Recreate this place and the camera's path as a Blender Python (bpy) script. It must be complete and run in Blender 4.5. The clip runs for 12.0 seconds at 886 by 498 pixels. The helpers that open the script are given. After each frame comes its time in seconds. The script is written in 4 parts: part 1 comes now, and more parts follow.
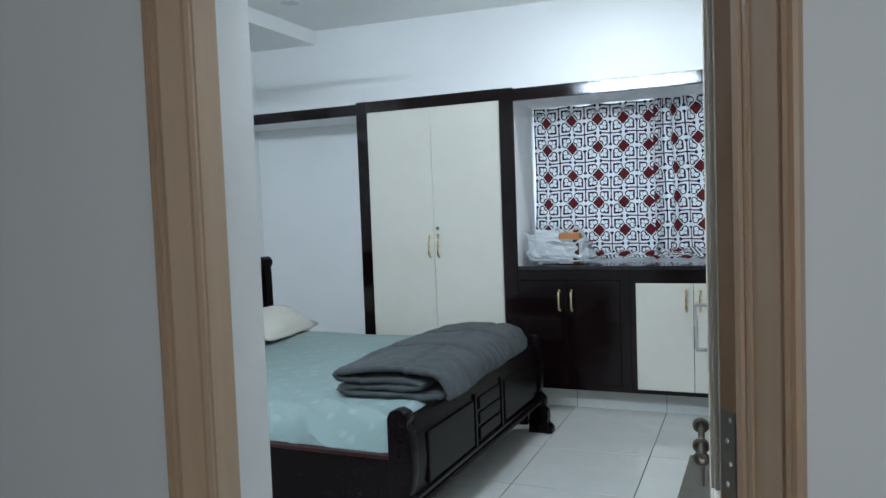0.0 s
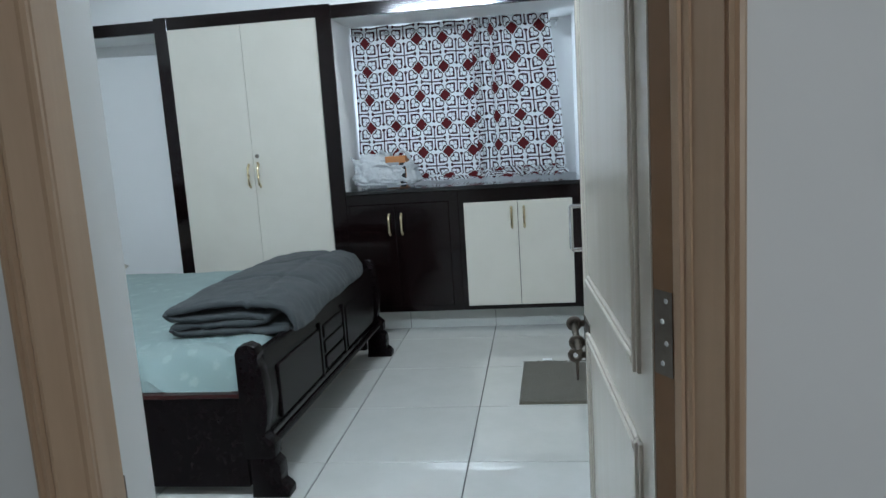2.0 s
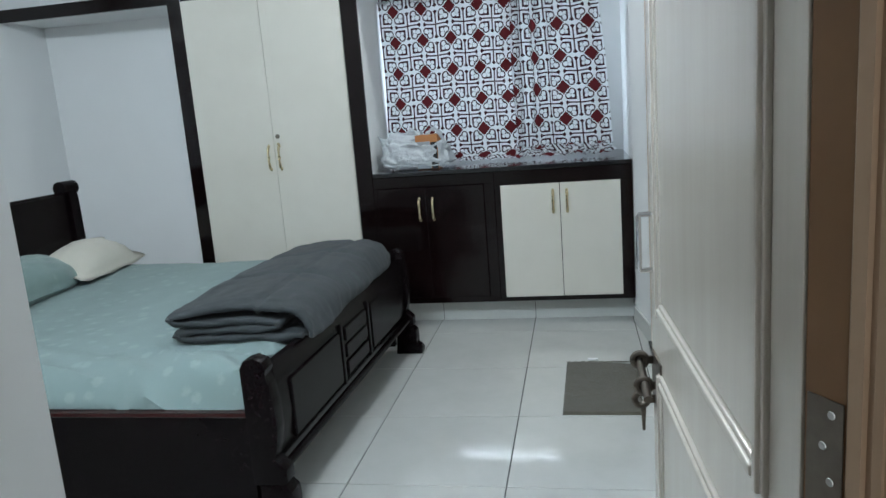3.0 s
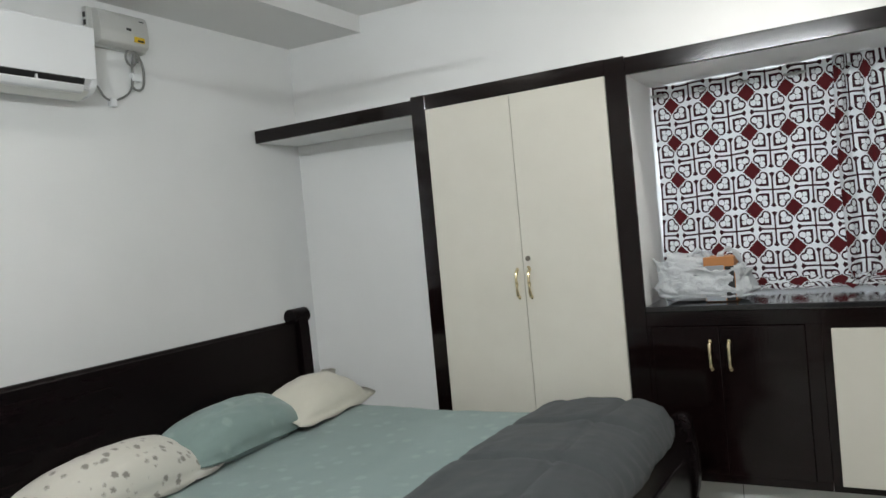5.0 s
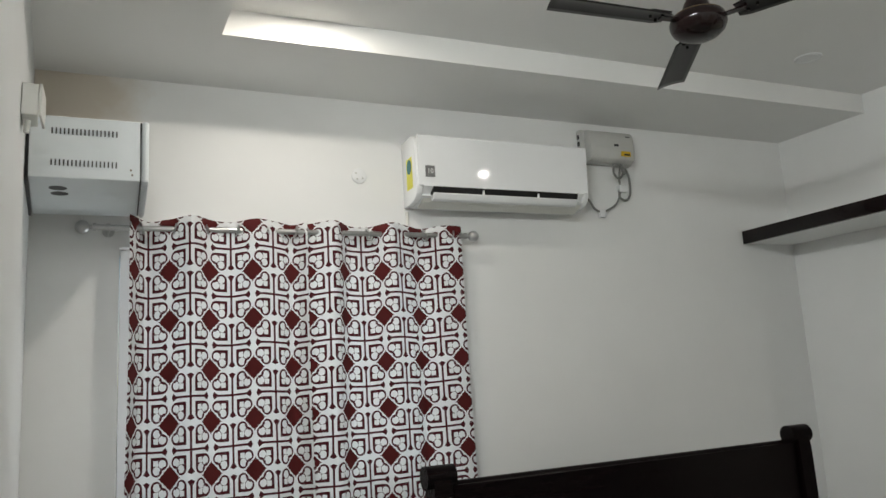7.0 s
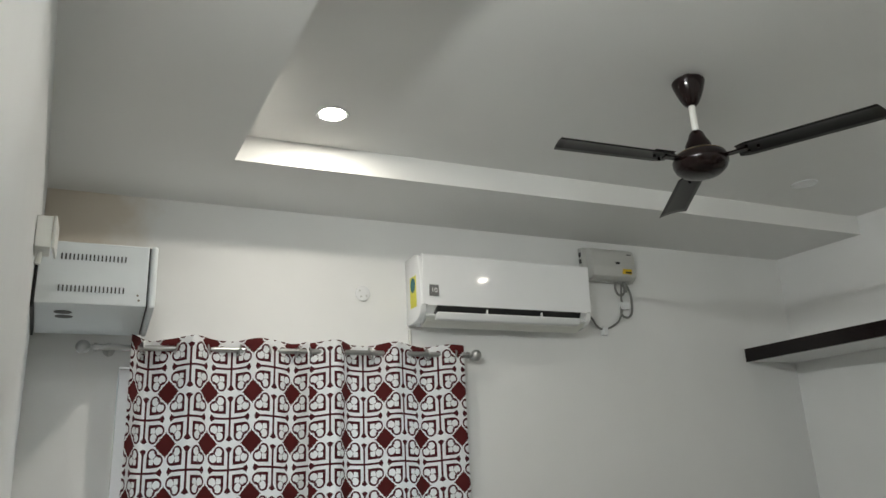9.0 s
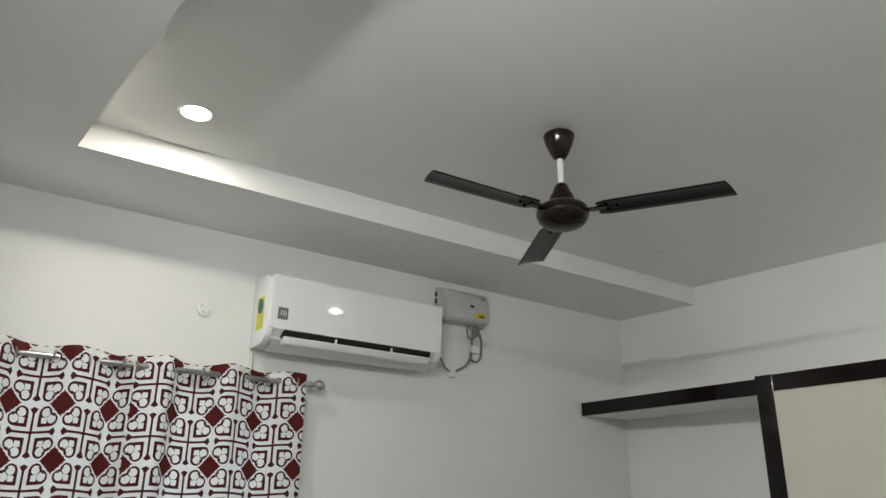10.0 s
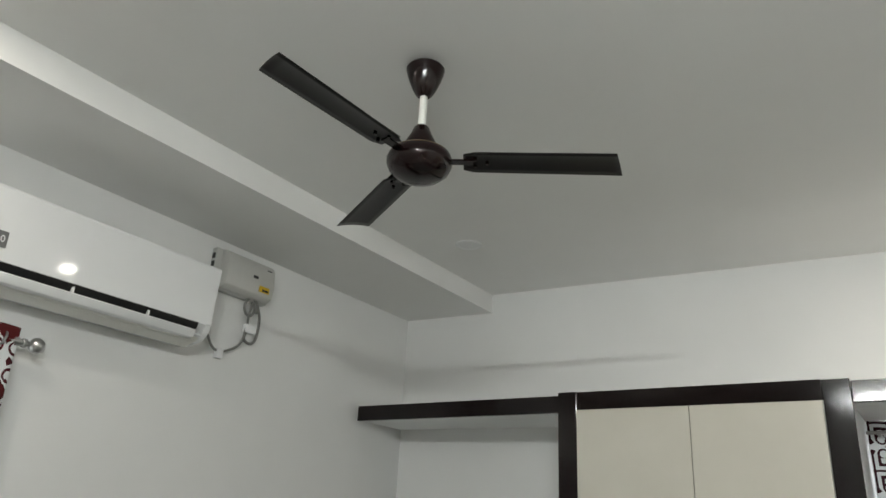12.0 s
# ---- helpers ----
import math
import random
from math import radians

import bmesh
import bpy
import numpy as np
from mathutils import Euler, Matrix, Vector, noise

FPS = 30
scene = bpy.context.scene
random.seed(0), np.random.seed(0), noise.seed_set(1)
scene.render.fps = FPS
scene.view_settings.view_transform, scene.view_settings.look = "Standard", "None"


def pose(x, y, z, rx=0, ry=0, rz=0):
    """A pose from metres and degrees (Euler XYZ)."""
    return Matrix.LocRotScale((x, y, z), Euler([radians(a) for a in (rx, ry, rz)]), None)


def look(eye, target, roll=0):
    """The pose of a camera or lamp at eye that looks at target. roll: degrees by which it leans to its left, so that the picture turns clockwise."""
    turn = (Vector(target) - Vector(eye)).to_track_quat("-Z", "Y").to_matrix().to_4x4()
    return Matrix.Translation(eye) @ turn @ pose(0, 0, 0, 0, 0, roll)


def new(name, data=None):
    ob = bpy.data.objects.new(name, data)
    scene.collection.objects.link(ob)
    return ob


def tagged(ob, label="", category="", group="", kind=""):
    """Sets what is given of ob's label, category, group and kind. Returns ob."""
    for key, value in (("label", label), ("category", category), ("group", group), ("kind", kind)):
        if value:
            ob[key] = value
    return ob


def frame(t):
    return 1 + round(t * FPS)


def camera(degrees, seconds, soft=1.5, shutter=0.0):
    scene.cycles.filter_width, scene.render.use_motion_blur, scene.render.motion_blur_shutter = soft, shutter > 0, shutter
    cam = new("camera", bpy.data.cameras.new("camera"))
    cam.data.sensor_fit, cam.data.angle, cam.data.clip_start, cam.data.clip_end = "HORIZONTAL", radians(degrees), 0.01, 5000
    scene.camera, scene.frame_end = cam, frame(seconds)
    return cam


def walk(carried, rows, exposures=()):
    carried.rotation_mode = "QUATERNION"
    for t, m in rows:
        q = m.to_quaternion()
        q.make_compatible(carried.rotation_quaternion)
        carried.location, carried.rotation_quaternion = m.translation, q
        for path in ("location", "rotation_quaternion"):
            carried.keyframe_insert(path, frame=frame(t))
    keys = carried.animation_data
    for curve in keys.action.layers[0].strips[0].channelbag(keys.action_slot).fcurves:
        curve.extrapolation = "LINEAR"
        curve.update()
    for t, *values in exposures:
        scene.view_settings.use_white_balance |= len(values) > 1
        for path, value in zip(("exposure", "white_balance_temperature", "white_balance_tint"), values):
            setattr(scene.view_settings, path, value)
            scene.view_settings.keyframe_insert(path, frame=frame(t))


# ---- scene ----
cam = camera(62.5, 12.0)
PATH = [
    (0, (3.987, -4.82, 1.398), (3.211, -2.98, 1.29), -2.1),
    (0.5, (3.941, -4.968, 1.411), (3.468, -3.03, 1.277), -1.7),
    (1, (3.832, -5.047, 1.396), (3.628, -3.064, 1.231), -2.8),
    (1.5, (3.792, -4.995, 1.354), (3.649, -3.015, 1.109), -3.1),
    (2, (3.794, -4.777, 1.346), (3.528, -2.82, 1.03), -3.7),
    (2.5, (3.789, -4.611, 1.374), (3.452, -2.68, 0.976), -3.9),
    (2.7, (3.781, -4.524, 1.375), (3.437, -2.594, 0.979), -4.2),
    (4.3, (3.567, -3.823, 1.377), (2.896, -1.953, 1.149), -4.3),
    (4.5, (3.521, -3.734, 1.39), (2.784, -1.885, 1.198), -4.6),
    (5, (3.416, -3.551, 1.454), (2.434, -1.809, 1.402), -5.3),
    (5.5, (3.42, -3.453, 1.46), (2.115, -1.938, 1.498), -5.4),
    (6, (3.43, -3.46, 1.461), (1.878, -2.205, 1.593), -7.1),
    (6.5, (3.39, -3.463, 1.461), (1.674, -2.464, 1.697), -4.7),
    (7, (3.386, -3.473, 1.439), (1.586, -2.669, 1.778), -3.4),
    (7.2, (3.394, -3.467, 1.44), (1.572, -2.732, 1.818), -3.2),
    (8.8, (3.39, -3.532, 1.577), (1.629, -2.755, 2.12), -2.8),
    (9, (3.398, -3.519, 1.582), (1.661, -2.713, 2.159), -2.7),
    (9.5, (3.386, -3.501, 1.589), (1.727, -2.586, 2.231), -1.2),
    (10, (3.323, -3.476, 1.577), (1.808, -2.354, 2.243), 0.5),
    (10.5, (3.124, -3.432, 1.587), (1.775, -2.116, 2.256), 1.2),
    (11, (2.998, -3.39, 1.583), (1.689, -2.038, 2.259), 1.4),
    (11.5, (2.924, -3.267, 1.579), (1.595, -1.941, 2.267), 3.6),
    (12, (2.708, -3.2, 1.597), (1.68, -1.639, 2.307), 3.0),
]
walk(cam, [(t, look(e, p, r)) for t, e, p, r in PATH],
     exposures=[(0, 0.42, 5550, 4), (1.5, 0.32, 5600, 4), (2.7, 0.36, 5700, 4), (4.5, 0.42, 6450, 9), (5.5, 0.26, 6800, 9), (6.5, 0.04, 6950, 9), (9.0, -0.20, 7000, 8), (12, -0.03, 7000, 8)])

# ---- light ----
world = bpy.data.worlds.new("world")
scene.world = world
world.use_nodes = True
wn = world.node_tree
sky = wn.nodes.new("ShaderNodeTexSky")
sky.sky_type, sky.sun_disc = "NISHITA", False
sky.sun_elevation, sky.sun_rotation = radians(25), radians(120)
wn.links.new(sky.outputs[0], wn.nodes["Background"].inputs[0])
wn.nodes["Background"].inputs[1].default_value = 0.10


def lamp(name, m, sx, sy, watts, color, spread=math.pi):
    d = bpy.data.lights.new(name, "AREA")
    d.shape, d.size, d.size_y, d.energy, d.color, d.spread = "RECTANGLE", sx, sy, watts, color, spread
    ob = new(name, d)
    ob.matrix_world = m
    return ob


TUBE_W, SPOT_W, HALL_W = 38.0, 9.0, 12.0
# ---- materials ----


class Nodes:
    def __init__(self, name, rough=0.5, metal=0.0, coat=0.0):
        self.m = bpy.data.materials.new(name)
        self.m.use_nodes = True
        self.t = self.m.node_tree
        self.p = self.t.nodes["Principled BSDF"]
        self.set("Roughness", rough), self.set("Metallic", metal), self.set("Coat Weight", coat)
        self.set("Coat Roughness", 0.08)

    def set(self, key, v):
        if isinstance(v, bpy.types.NodeSocket):
            self.t.links.new(v, self.p.inputs[key])
        else:
            self.p.inputs[key].default_value = (*v, 1) if isinstance(v, tuple) and len(v) == 3 else v
        return self

    def node(self, kind, **kw):
        n = self.t.nodes.new(kind)
        for k, v in kw.items():
            if k in n.inputs.keys():
                if isinstance(v, bpy.types.NodeSocket):
                    self.t.links.new(v, n.inputs[k])
                else:
                    n.inputs[k].default_value = v
        return n

    def math(self, op, a, b=0.0, c=0.0):
        n = self.t.nodes.new("ShaderNodeMath")
        n.operation = op
        for i, v in enumerate((a, b, c)):
            if isinstance(v, bpy.types.NodeSocket):
                self.t.links.new(v, n.inputs[i])
            else:
                n.inputs[i].default_value = v
        return n.outputs[0]

    def coords(self, which="Object"):
        return self.t.nodes.new("ShaderNodeTexCoord").outputs[which]

    def noise(self, scale, detail=3.0, stretch=None, rough=0.55, which="Object"):
        v = self.coords(which)
        if stretch:
            mp = self.node("ShaderNodeMapping")
            mp.inputs["Scale"].default_value = stretch
            self.t.links.new(v, mp.inputs["Vector"])
            v = mp.outputs[0]
        return self.node("ShaderNodeTexNoise", Vector=v, Scale=scale, Detail=detail, Roughness=rough).outputs["Fac"]

    def mix(self, fac, a, b):
        n = self.t.nodes.new("ShaderNodeMix")
        n.data_type = "RGBA"
        for key, v in ((0, fac), (6, a), (7, b)):
            if isinstance(v, bpy.types.NodeSocket):
                self.t.links.new(v, n.inputs[key])
            else:
                n.inputs[key].default_value = (*v, 1) if isinstance(v, tuple) else v
        return n.outputs[2]

    def ramp(self, fac, lo, hi):
        n = self.t.nodes.new("ShaderNodeMapRange")
        self.t.links.new(fac, n.inputs[0])
        n.inputs[1].default_value, n.inputs[2].default_value = lo, hi
        return n.outputs[0]

    def bump(self, height, strength=0.2, distance=0.01):
        n = self.node("ShaderNodeBump", Height=height, Strength=strength, Distance=distance)
        return self.set("Normal", n.outputs[0])


def paint(name, a, b, rough=0.55, bump=0.02, scale=1.6):
    k = Nodes(name, rough)
    k.set("Base Color", k.mix(k.ramp(k.noise(scale, 4), 0.3, 0.75), a, b))
    return k.bump(k.math("ADD", k.math("MULTIPLY", k.noise(90, 2), 0.25), k.noise(4, 3)), bump, 0.012).m


def plain(name, color, rough=0.5, metal=0.0, coat=0.0, vary=0.12, scale=25, bump=0.03):
    k = Nodes(name, rough, metal, coat)
    dark = tuple(c * (1 - vary) for c in color)
    k.set("Base Color", k.mix(k.noise(scale, 3), color, dark))
    return k.bump(k.noise(scale * 8, 2), bump, 0.003).m


def wood(name, a, b, rough=0.3, coat=0.3, stretch=(12, 12, 1), scale=6, spec=0.5):
    k = Nodes(name, rough, 0, coat)
    k.set("Specular IOR Level", spec)
    g = k.noise(scale, 5, stretch, 0.7)
    k.set("Base Color", k.mix(k.ramp(g, 0.3, 0.7), a, b))
    return k.bump(g, 0.05, 0.004).m


def curtain_print(name, line, red):
    """White cloth with a lattice of crosses, open hearts in the quarters and red lozenges in the middles of the squares."""
    k = Nodes(name, 0.85)
    uv = k.node("ShaderNodeSeparateXYZ", Vector=k.coords("UV"))
    M = k.math
    a = M("ABSOLUTE", M("SUBTRACT", M("FRACT", uv.outputs[0]), 0.5))
    b = M("ABSOLUTE", M("SUBTRACT", M("FRACT", uv.outputs[1]), 0.5))
    lo, hi, h = M("MINIMUM", a, b), M("MAXIMUM", a, b), M("ADD", a, b)
    # lozenge at the corner of the folded quarter, with a notched rim
    ca, cb = M("SUBTRACT", 0.5, a), M("SUBTRACT", 0.5, b)
    scallop = M("MULTIPLY", M("ABSOLUTE", M("SINE", M("MULTIPLY", M("SUBTRACT", ca, cb), 26.0))), 0.022)
    lozenge = M("LESS_THAN", M("ADD", ca, cb), M("SUBTRACT", 0.250, scallop))
    # cross of thin bars that end in arrow-shaped buds
    bud = M("MULTIPLY", M("MAXIMUM", M("SUBTRACT", hi, 0.335), 0.0), 0.68)
    cross = M("MULTIPLY", M("LESS_THAN", lo, M("ADD", 0.022, bud)), M("LESS_THAN", M("ADD", hi, M("MULTIPLY", lo, 0.5)), 0.452))
    # heart outline: a pointed corner towards the cross and two lobes towards the lozenge
    def away(x, y):
        dx, dy = M("SUBTRACT", hi, x), M("SUBTRACT", lo, y)
        return M("SQRT", M("ADD", M("MULTIPLY", dx, dx), M("MULTIPLY", dy, dy)))
    lobe = M("SUBTRACT", away(0.338, 0.218), 0.122)
    nook = M("MAXIMUM", M("SUBTRACT", 0.094, lo), M("SUBTRACT", hi, 0.31))
    sd = M("MINIMUM", lobe, nook)
    thick = M("MULTIPLY", M("SUBTRACT", 1.1, h), 0.080)
    ring = M("MULTIPLY", M("MULTIPLY", M("LESS_THAN", sd, 0.0), M("GREATER_THAN", sd, M("MULTIPLY", thick, -1.0))), M("LESS_THAN", h, 0.722))
    # the curled tips of the lobes
    curl = M("MULTIPLY", M("LESS_THAN", M("ABSOLUTE", M("SUBTRACT", away(0.376, 0.310), 0.024)), 0.011), M("LESS_THAN", lo, 0.326))
    ink = M("MAXIMUM", M("MAXIMUM", cross, ring), curl)
    cloth = k.mix(k.noise(3, 3), (0.87, 0.88, 0.89), (0.82, 0.83, 0.85))
    col = k.mix(lozenge, k.mix(ink, cloth, line), red)
    k.set("Base Color", col)
    weave = k.node("ShaderNodeTexWave", Vector=k.coords("UV"), Scale=160.0, Distortion=1.0)
    k.bump(k.math("ADD", weave.outputs["Fac"], k.noise(14, 3)), 0.12, 0.003)
    tr = k.node("ShaderNodeBsdfTranslucent", Color=col)
    mx = k.node("ShaderNodeMixShader", Fac=0.30)
    out = k.t.nodes["Material Output"]
    k.t.links.new(k.p.outputs[0], mx.inputs[1])
    k.t.links.new(tr.outputs[0], mx.inputs[2])
    k.t.links.new(mx.outputs[0], out.inputs[0])
    return k.m


WALL = paint("wall_paint", (0.80, 0.805, 0.80), (0.76, 0.765, 0.76), 0.6)
def stained_wall():
    """The wall paint with one damp, peach-coloured patch under the soffit in the rack corner."""
    k = Nodes("stained_wall_paint", 0.6)
    base = k.mix(k.ramp(k.noise(1.6, 4), 0.3, 0.75), (0.80, 0.805, 0.80), (0.76, 0.765, 0.76))
    d = k.node("ShaderNodeVectorMath", Vector=k.coords())
    d.operation = "DISTANCE"
    d.inputs[1].default_value = (0.0, -3.72, 2.72)
    edge = k.math("ADD", d.outputs["Value"], k.math("MULTIPLY", k.noise(7, 5), 0.30))
    k.set("Base Color", k.mix(k.math("MULTIPLY", k.ramp(edge, 0.52, 0.30), 0.8), base, (0.60, 0.52, 0.42)))
    return k.bump(k.math("ADD", k.math("MULTIPLY", k.noise(90, 2), 0.25), k.noise(4, 3)), 0.02, 0.012).m


WESTWALL = stained_wall()
HALLWALL = paint("hall_paint", (0.75, 0.76, 0.765), (0.71, 0.72, 0.725), 0.55)
CEIL = paint("ceiling_paint", (0.80, 0.80, 0.79), (0.77, 0.77, 0.76), 0.7, 0.02)
DARK = wood("dark_laminate", (0.003, 0.0016, 0.0016), (0.008, 0.0035, 0.0035), 0.09, 0.0, (14, 14, 1), 6, 0.34)
CREAM = paint("cream_laminate", (0.645, 0.62, 0.55), (0.615, 0.59, 0.52), 0.11, 0.010, 5)
BEDWOOD = wood("bed_wood", (0.002, 0.0014, 0.0017), (0.006, 0.003, 0.0034), 0.26, 0.0, (10, 1, 10), 6, 0.11)
BEDLIP = wood("bed_lip", (0.022, 0.005, 0.005), (0.035, 0.008, 0.007), 0.22, 0.0, (1, 10, 10), 6, 0.3)
TAN = wood("tan_paint", (0.47, 0.335, 0.225), (0.41, 0.29, 0.19), 0.42, 0.05, (10, 10, 0.6), 2)
DOORCREAM = wood("door_paint", (0.62, 0.57, 0.50), (0.57, 0.52, 0.45), 0.22, 0.3, (9, 9, 0.6), 2)
GRANITE = plain("black_granite", (0.012, 0.012, 0.013), 0.08, 0, 0.3, 0.5, 90)
GROUT = plain("grout", (0.07, 0.07, 0.065), 0.9)
SKIRT = paint("skirting_tile", (0.62, 0.63, 0.60), (0.54, 0.55, 0.52), 0.25, 0.02, 3)
STEEL = plain("steel", (0.55, 0.55, 0.55), 0.28, 1.0, 0, 0.2)
OLDSTEEL = plain("dull_steel", (0.22, 0.19, 0.16), 0.4, 1.0, 0, 0.35, 60)
BRASS = plain("brass", (0.74, 0.63, 0.40), 0.22, 1.0)
CHROME = plain("chrome", (0.7, 0.7, 0.72), 0.15, 1.0)
PLASTIC = plain("white_plastic", (0.82, 0.83, 0.84), 0.14, 0, 0.2, 0.03, 25, 0.005)
GLOSSPL = plain("gloss_plastic", (0.82, 0.83, 0.84), 0.05, 0, 0.0, 0.02, 25, 0.0)
PLASTIC2 = plain("off_white_plastic", (0.70, 0.70, 0.66), 0.35, 0, 0, 0.05)
GREYPL = plain("grey_plastic", (0.52, 0.52, 0.50), 0.3, 0, 0.2, 0.08)
RACKM = plain("rack_enamel", (0.66, 0.70, 0.72), 0.48, 0, 0.0, 0.05)
BLACK = plain("black_plastic", (0.006, 0.006, 0.007), 0.4)
CABLE = plain("grey_cable", (0.22, 0.22, 0.21), 0.5)
FANM = plain("fan_enamel", (0.009, 0.0035, 0.0035), 0.14, 0, 0.0, 0.3, 25, 0.004)
FANM.node_tree.nodes["Principled BSDF"].inputs["Specular IOR Level"].default_value = 0.35
BLADEM = plain("fan_blade_paint", (0.008, 0.007, 0.007), 0.30, 0, 0.0, 0.3)
BLADEM.node_tree.nodes["Principled BSDF"].inputs["Specular IOR Level"].default_value = 0.28
GOLD = plain("gold_trim", (0.30, 0.20, 0.09), 0.3, 1.0)
RAWWOOD = plain("bare_brown_wood", (0.20, 0.105, 0.042), 0.6)
CURTAIN_W = curtain_print("curtain_print_maroon", (0.078, 0.008, 0.014), (0.110, 0.008, 0.009))
# the same print with darker lines, for the niche
CURTAIN_N = curtain_print("curtain_print_darker", (0.045, 0.008, 0.014), (0.13, 0.008, 0.012))


def tile_material():
    k = Nodes("vitrified_tile", 0.05, 0, 0.0)
    k.set("Specular IOR Level", 0.85)
    oi = k.t.nodes.new("ShaderNodeObjectInfo")
    v = k.noise(5, 5, None, 0.65)
    base = k.mix(k.ramp(v, 0.3, 0.75), (0.58, 0.58, 0.55), (0.52, 0.52, 0.49))
    k.set("Base Color", k.mix(k.math("MULTIPLY", oi.outputs["Random"], 0.25), base, (0.49, 0.49, 0.465)))
    k.set("Roughness", k.math("ADD", 0.004, k.math("MULTIPLY", k.noise(2.2, 4), 0.012)))
    return k.bump(k.noise(2.0, 2), 0.006, 0.006).m


TILE = tile_material()


def cloth(name, a, b, scale=60, bump=0.25, motif=None, rough=0.85, sheen=0.2):
    k = Nodes(name, rough)
    col = k.mix(k.noise(scale / 12, 4), a, b)
    if motif:
        vo = k.node("ShaderNodeTexVoronoi", Vector=k.coords(), Scale=motif[1])
        ring = k.math("ADD", vo.outputs["Distance"], k.math("MULTIPLY", k.noise(motif[1] * 6, 2), 0.35))
        col = k.mix(k.math("MULTIPLY", k.math("MINIMUM", k.math("MAXIMUM", k.math("MULTIPLY", k.math("SUBTRACT", motif[2], ring), 7.0), 0.0), 1.0), motif[3]), col, motif[0])
    k.set("Base Color", col)
    k.set("Sheen Weight", sheen)
    return k.bump(k.math("ADD", k.noise(scale * 8, 2), k.math("MULTIPLY", k.noise(9, 4), 2.0)), bump, 0.004).m


SHEET = cloth("mint_sheet", (0.225, 0.290, 0.282), (0.192, 0.256, 0.248), 60, 0.2, ((0.37, 0.44, 0.43), 12, 0.50, 0.24), 0.8, 0.08)
QUILT = cloth("grey_quilt", (0.040, 0.046, 0.049), (0.032, 0.037, 0.040), 60, 0.4, None, 0.8, 0.05)
CREAMCL = cloth("cream_cotton", (0.60, 0.58, 0.50), (0.53, 0.51, 0.44), 60, 0.45)
GREENCL = cloth("green_cotton", (0.20, 0.268, 0.255), (0.168, 0.232, 0.220), 60, 0.35, ((0.33, 0.42, 0.40), 11, 0.48, 0.3))
FLORAL = cloth("floral_cotton", (0.56, 0.54, 0.48), (0.49, 0.475, 0.42), 60, 0.4, ((0.085, 0.070, 0.055), 21, 0.52, 0.70))
MATM = cloth("mat_pile", (0.12, 0.105, 0.070), (0.075, 0.066, 0.045), 200, 0.8)
BAGM = Nodes("thin_plastic", 0.25)
BAGM.set("Base Color", BAGM.mix(BAGM.noise(12, 4), (0.66, 0.68, 0.70), (0.50, 0.53, 0.55)))
BAGM.set("Transmission Weight", 0.12)
BAGM = BAGM.bump(BAGM.noise(18, 5, None, 0.7), 0.8, 0.03).m
CARTON = plain("carton", (0.42, 0.17, 0.05), 0.6)
GLASS = Nodes("window_glass", 0.02)
GLASS.set("Base Color", (0.9, 0.95, 0.95)).set("Transmission Weight", 1.0)
GLASS = GLASS.m


def glow(name, color, strength):
    k = Nodes(name, 0.4)
    k.set("Base Color", (0.8, 0.8, 0.8)).set("Emission Color", color).set("Emission Strength", strength)
    return k.m


TUBEGLOW = glow("tube_glow", (0.93, 0.97, 1.0), 34.0)
SPOTGLOW = glow("spot_glow", (1.0, 0.98, 0.94), 30.0)

# ---- mesh helpers ----


def part(name, bm, mat, parent=None, label="", smooth=False, auto=True):
    me = bpy.data.meshes.new(name)
    bmesh.ops.recalc_face_normals(bm, faces=bm.faces)
    bm.to_mesh(me)
    bm.free()
    if smooth:
        me.shade_smooth()
        if auto:
            me.set_sharp_from_angle(angle=radians(38))
    me.materials.append(mat)
    ob = new(name, me)
    if parent:
        ob.parent = parent
        ob.matrix_parent_inverse = parent.matrix_basis.inverted()
    if label:
        ob["label"] = label
    return ob


def thing(name, label, category, at=(0, 0, 0), group="", kind="", turn=0):
    ob = new(name)
    ob.empty_display_size = 0.1
    ob.matrix_basis = pose(*at, 0, 0, turn)
    return tagged(ob, label, category, group, kind)


def bmnew():
    return bmesh.new()


def box(x0, x1, y0, y1, z0, z1, bev=0.0, bm=None, seg=2):
    bm = bm or bmesh.new()
    r = bmesh.ops.create_cube(bm, size=1.0)
    m = Matrix.Translation(((x0 + x1) / 2, (y0 + y1) / 2, (z0 + z1) / 2)) @ Matrix.Diagonal((abs(x1 - x0), abs(y1 - y0), abs(z1 - z0), 1))
    bmesh.ops.transform(bm, matrix=m, verts=r["verts"])
    if bev:
        es = list({e for v in r["verts"] for e in v.link_edges})
        bmesh.ops.bevel(bm, geom=es, offset=bev, segments=seg, affect="EDGES", profile=0.5)
    return bm


def prism(pts, z0, z1, bm=None, bev=0.0):
    """An upright prism over a plan outline."""
    bm = bm or bmesh.new()
    lo = [bm.verts.new((x, y, z0)) for x, y in pts]
    hi = [bm.verts.new((x, y, z1)) for x, y in pts]
    n = len(pts)
    fs = [bm.faces.new(lo), bm.faces.new(hi)] + [bm.faces.new((lo[i], lo[(i + 1) % n], hi[(i + 1) % n], hi[i])) for i in range(n)]
    if bev:
        bmesh.ops.bevel(bm, geom=list({e for f in fs for e in f.edges}), offset=bev, segments=2, affect="EDGES", profile=0.5)
    return bm


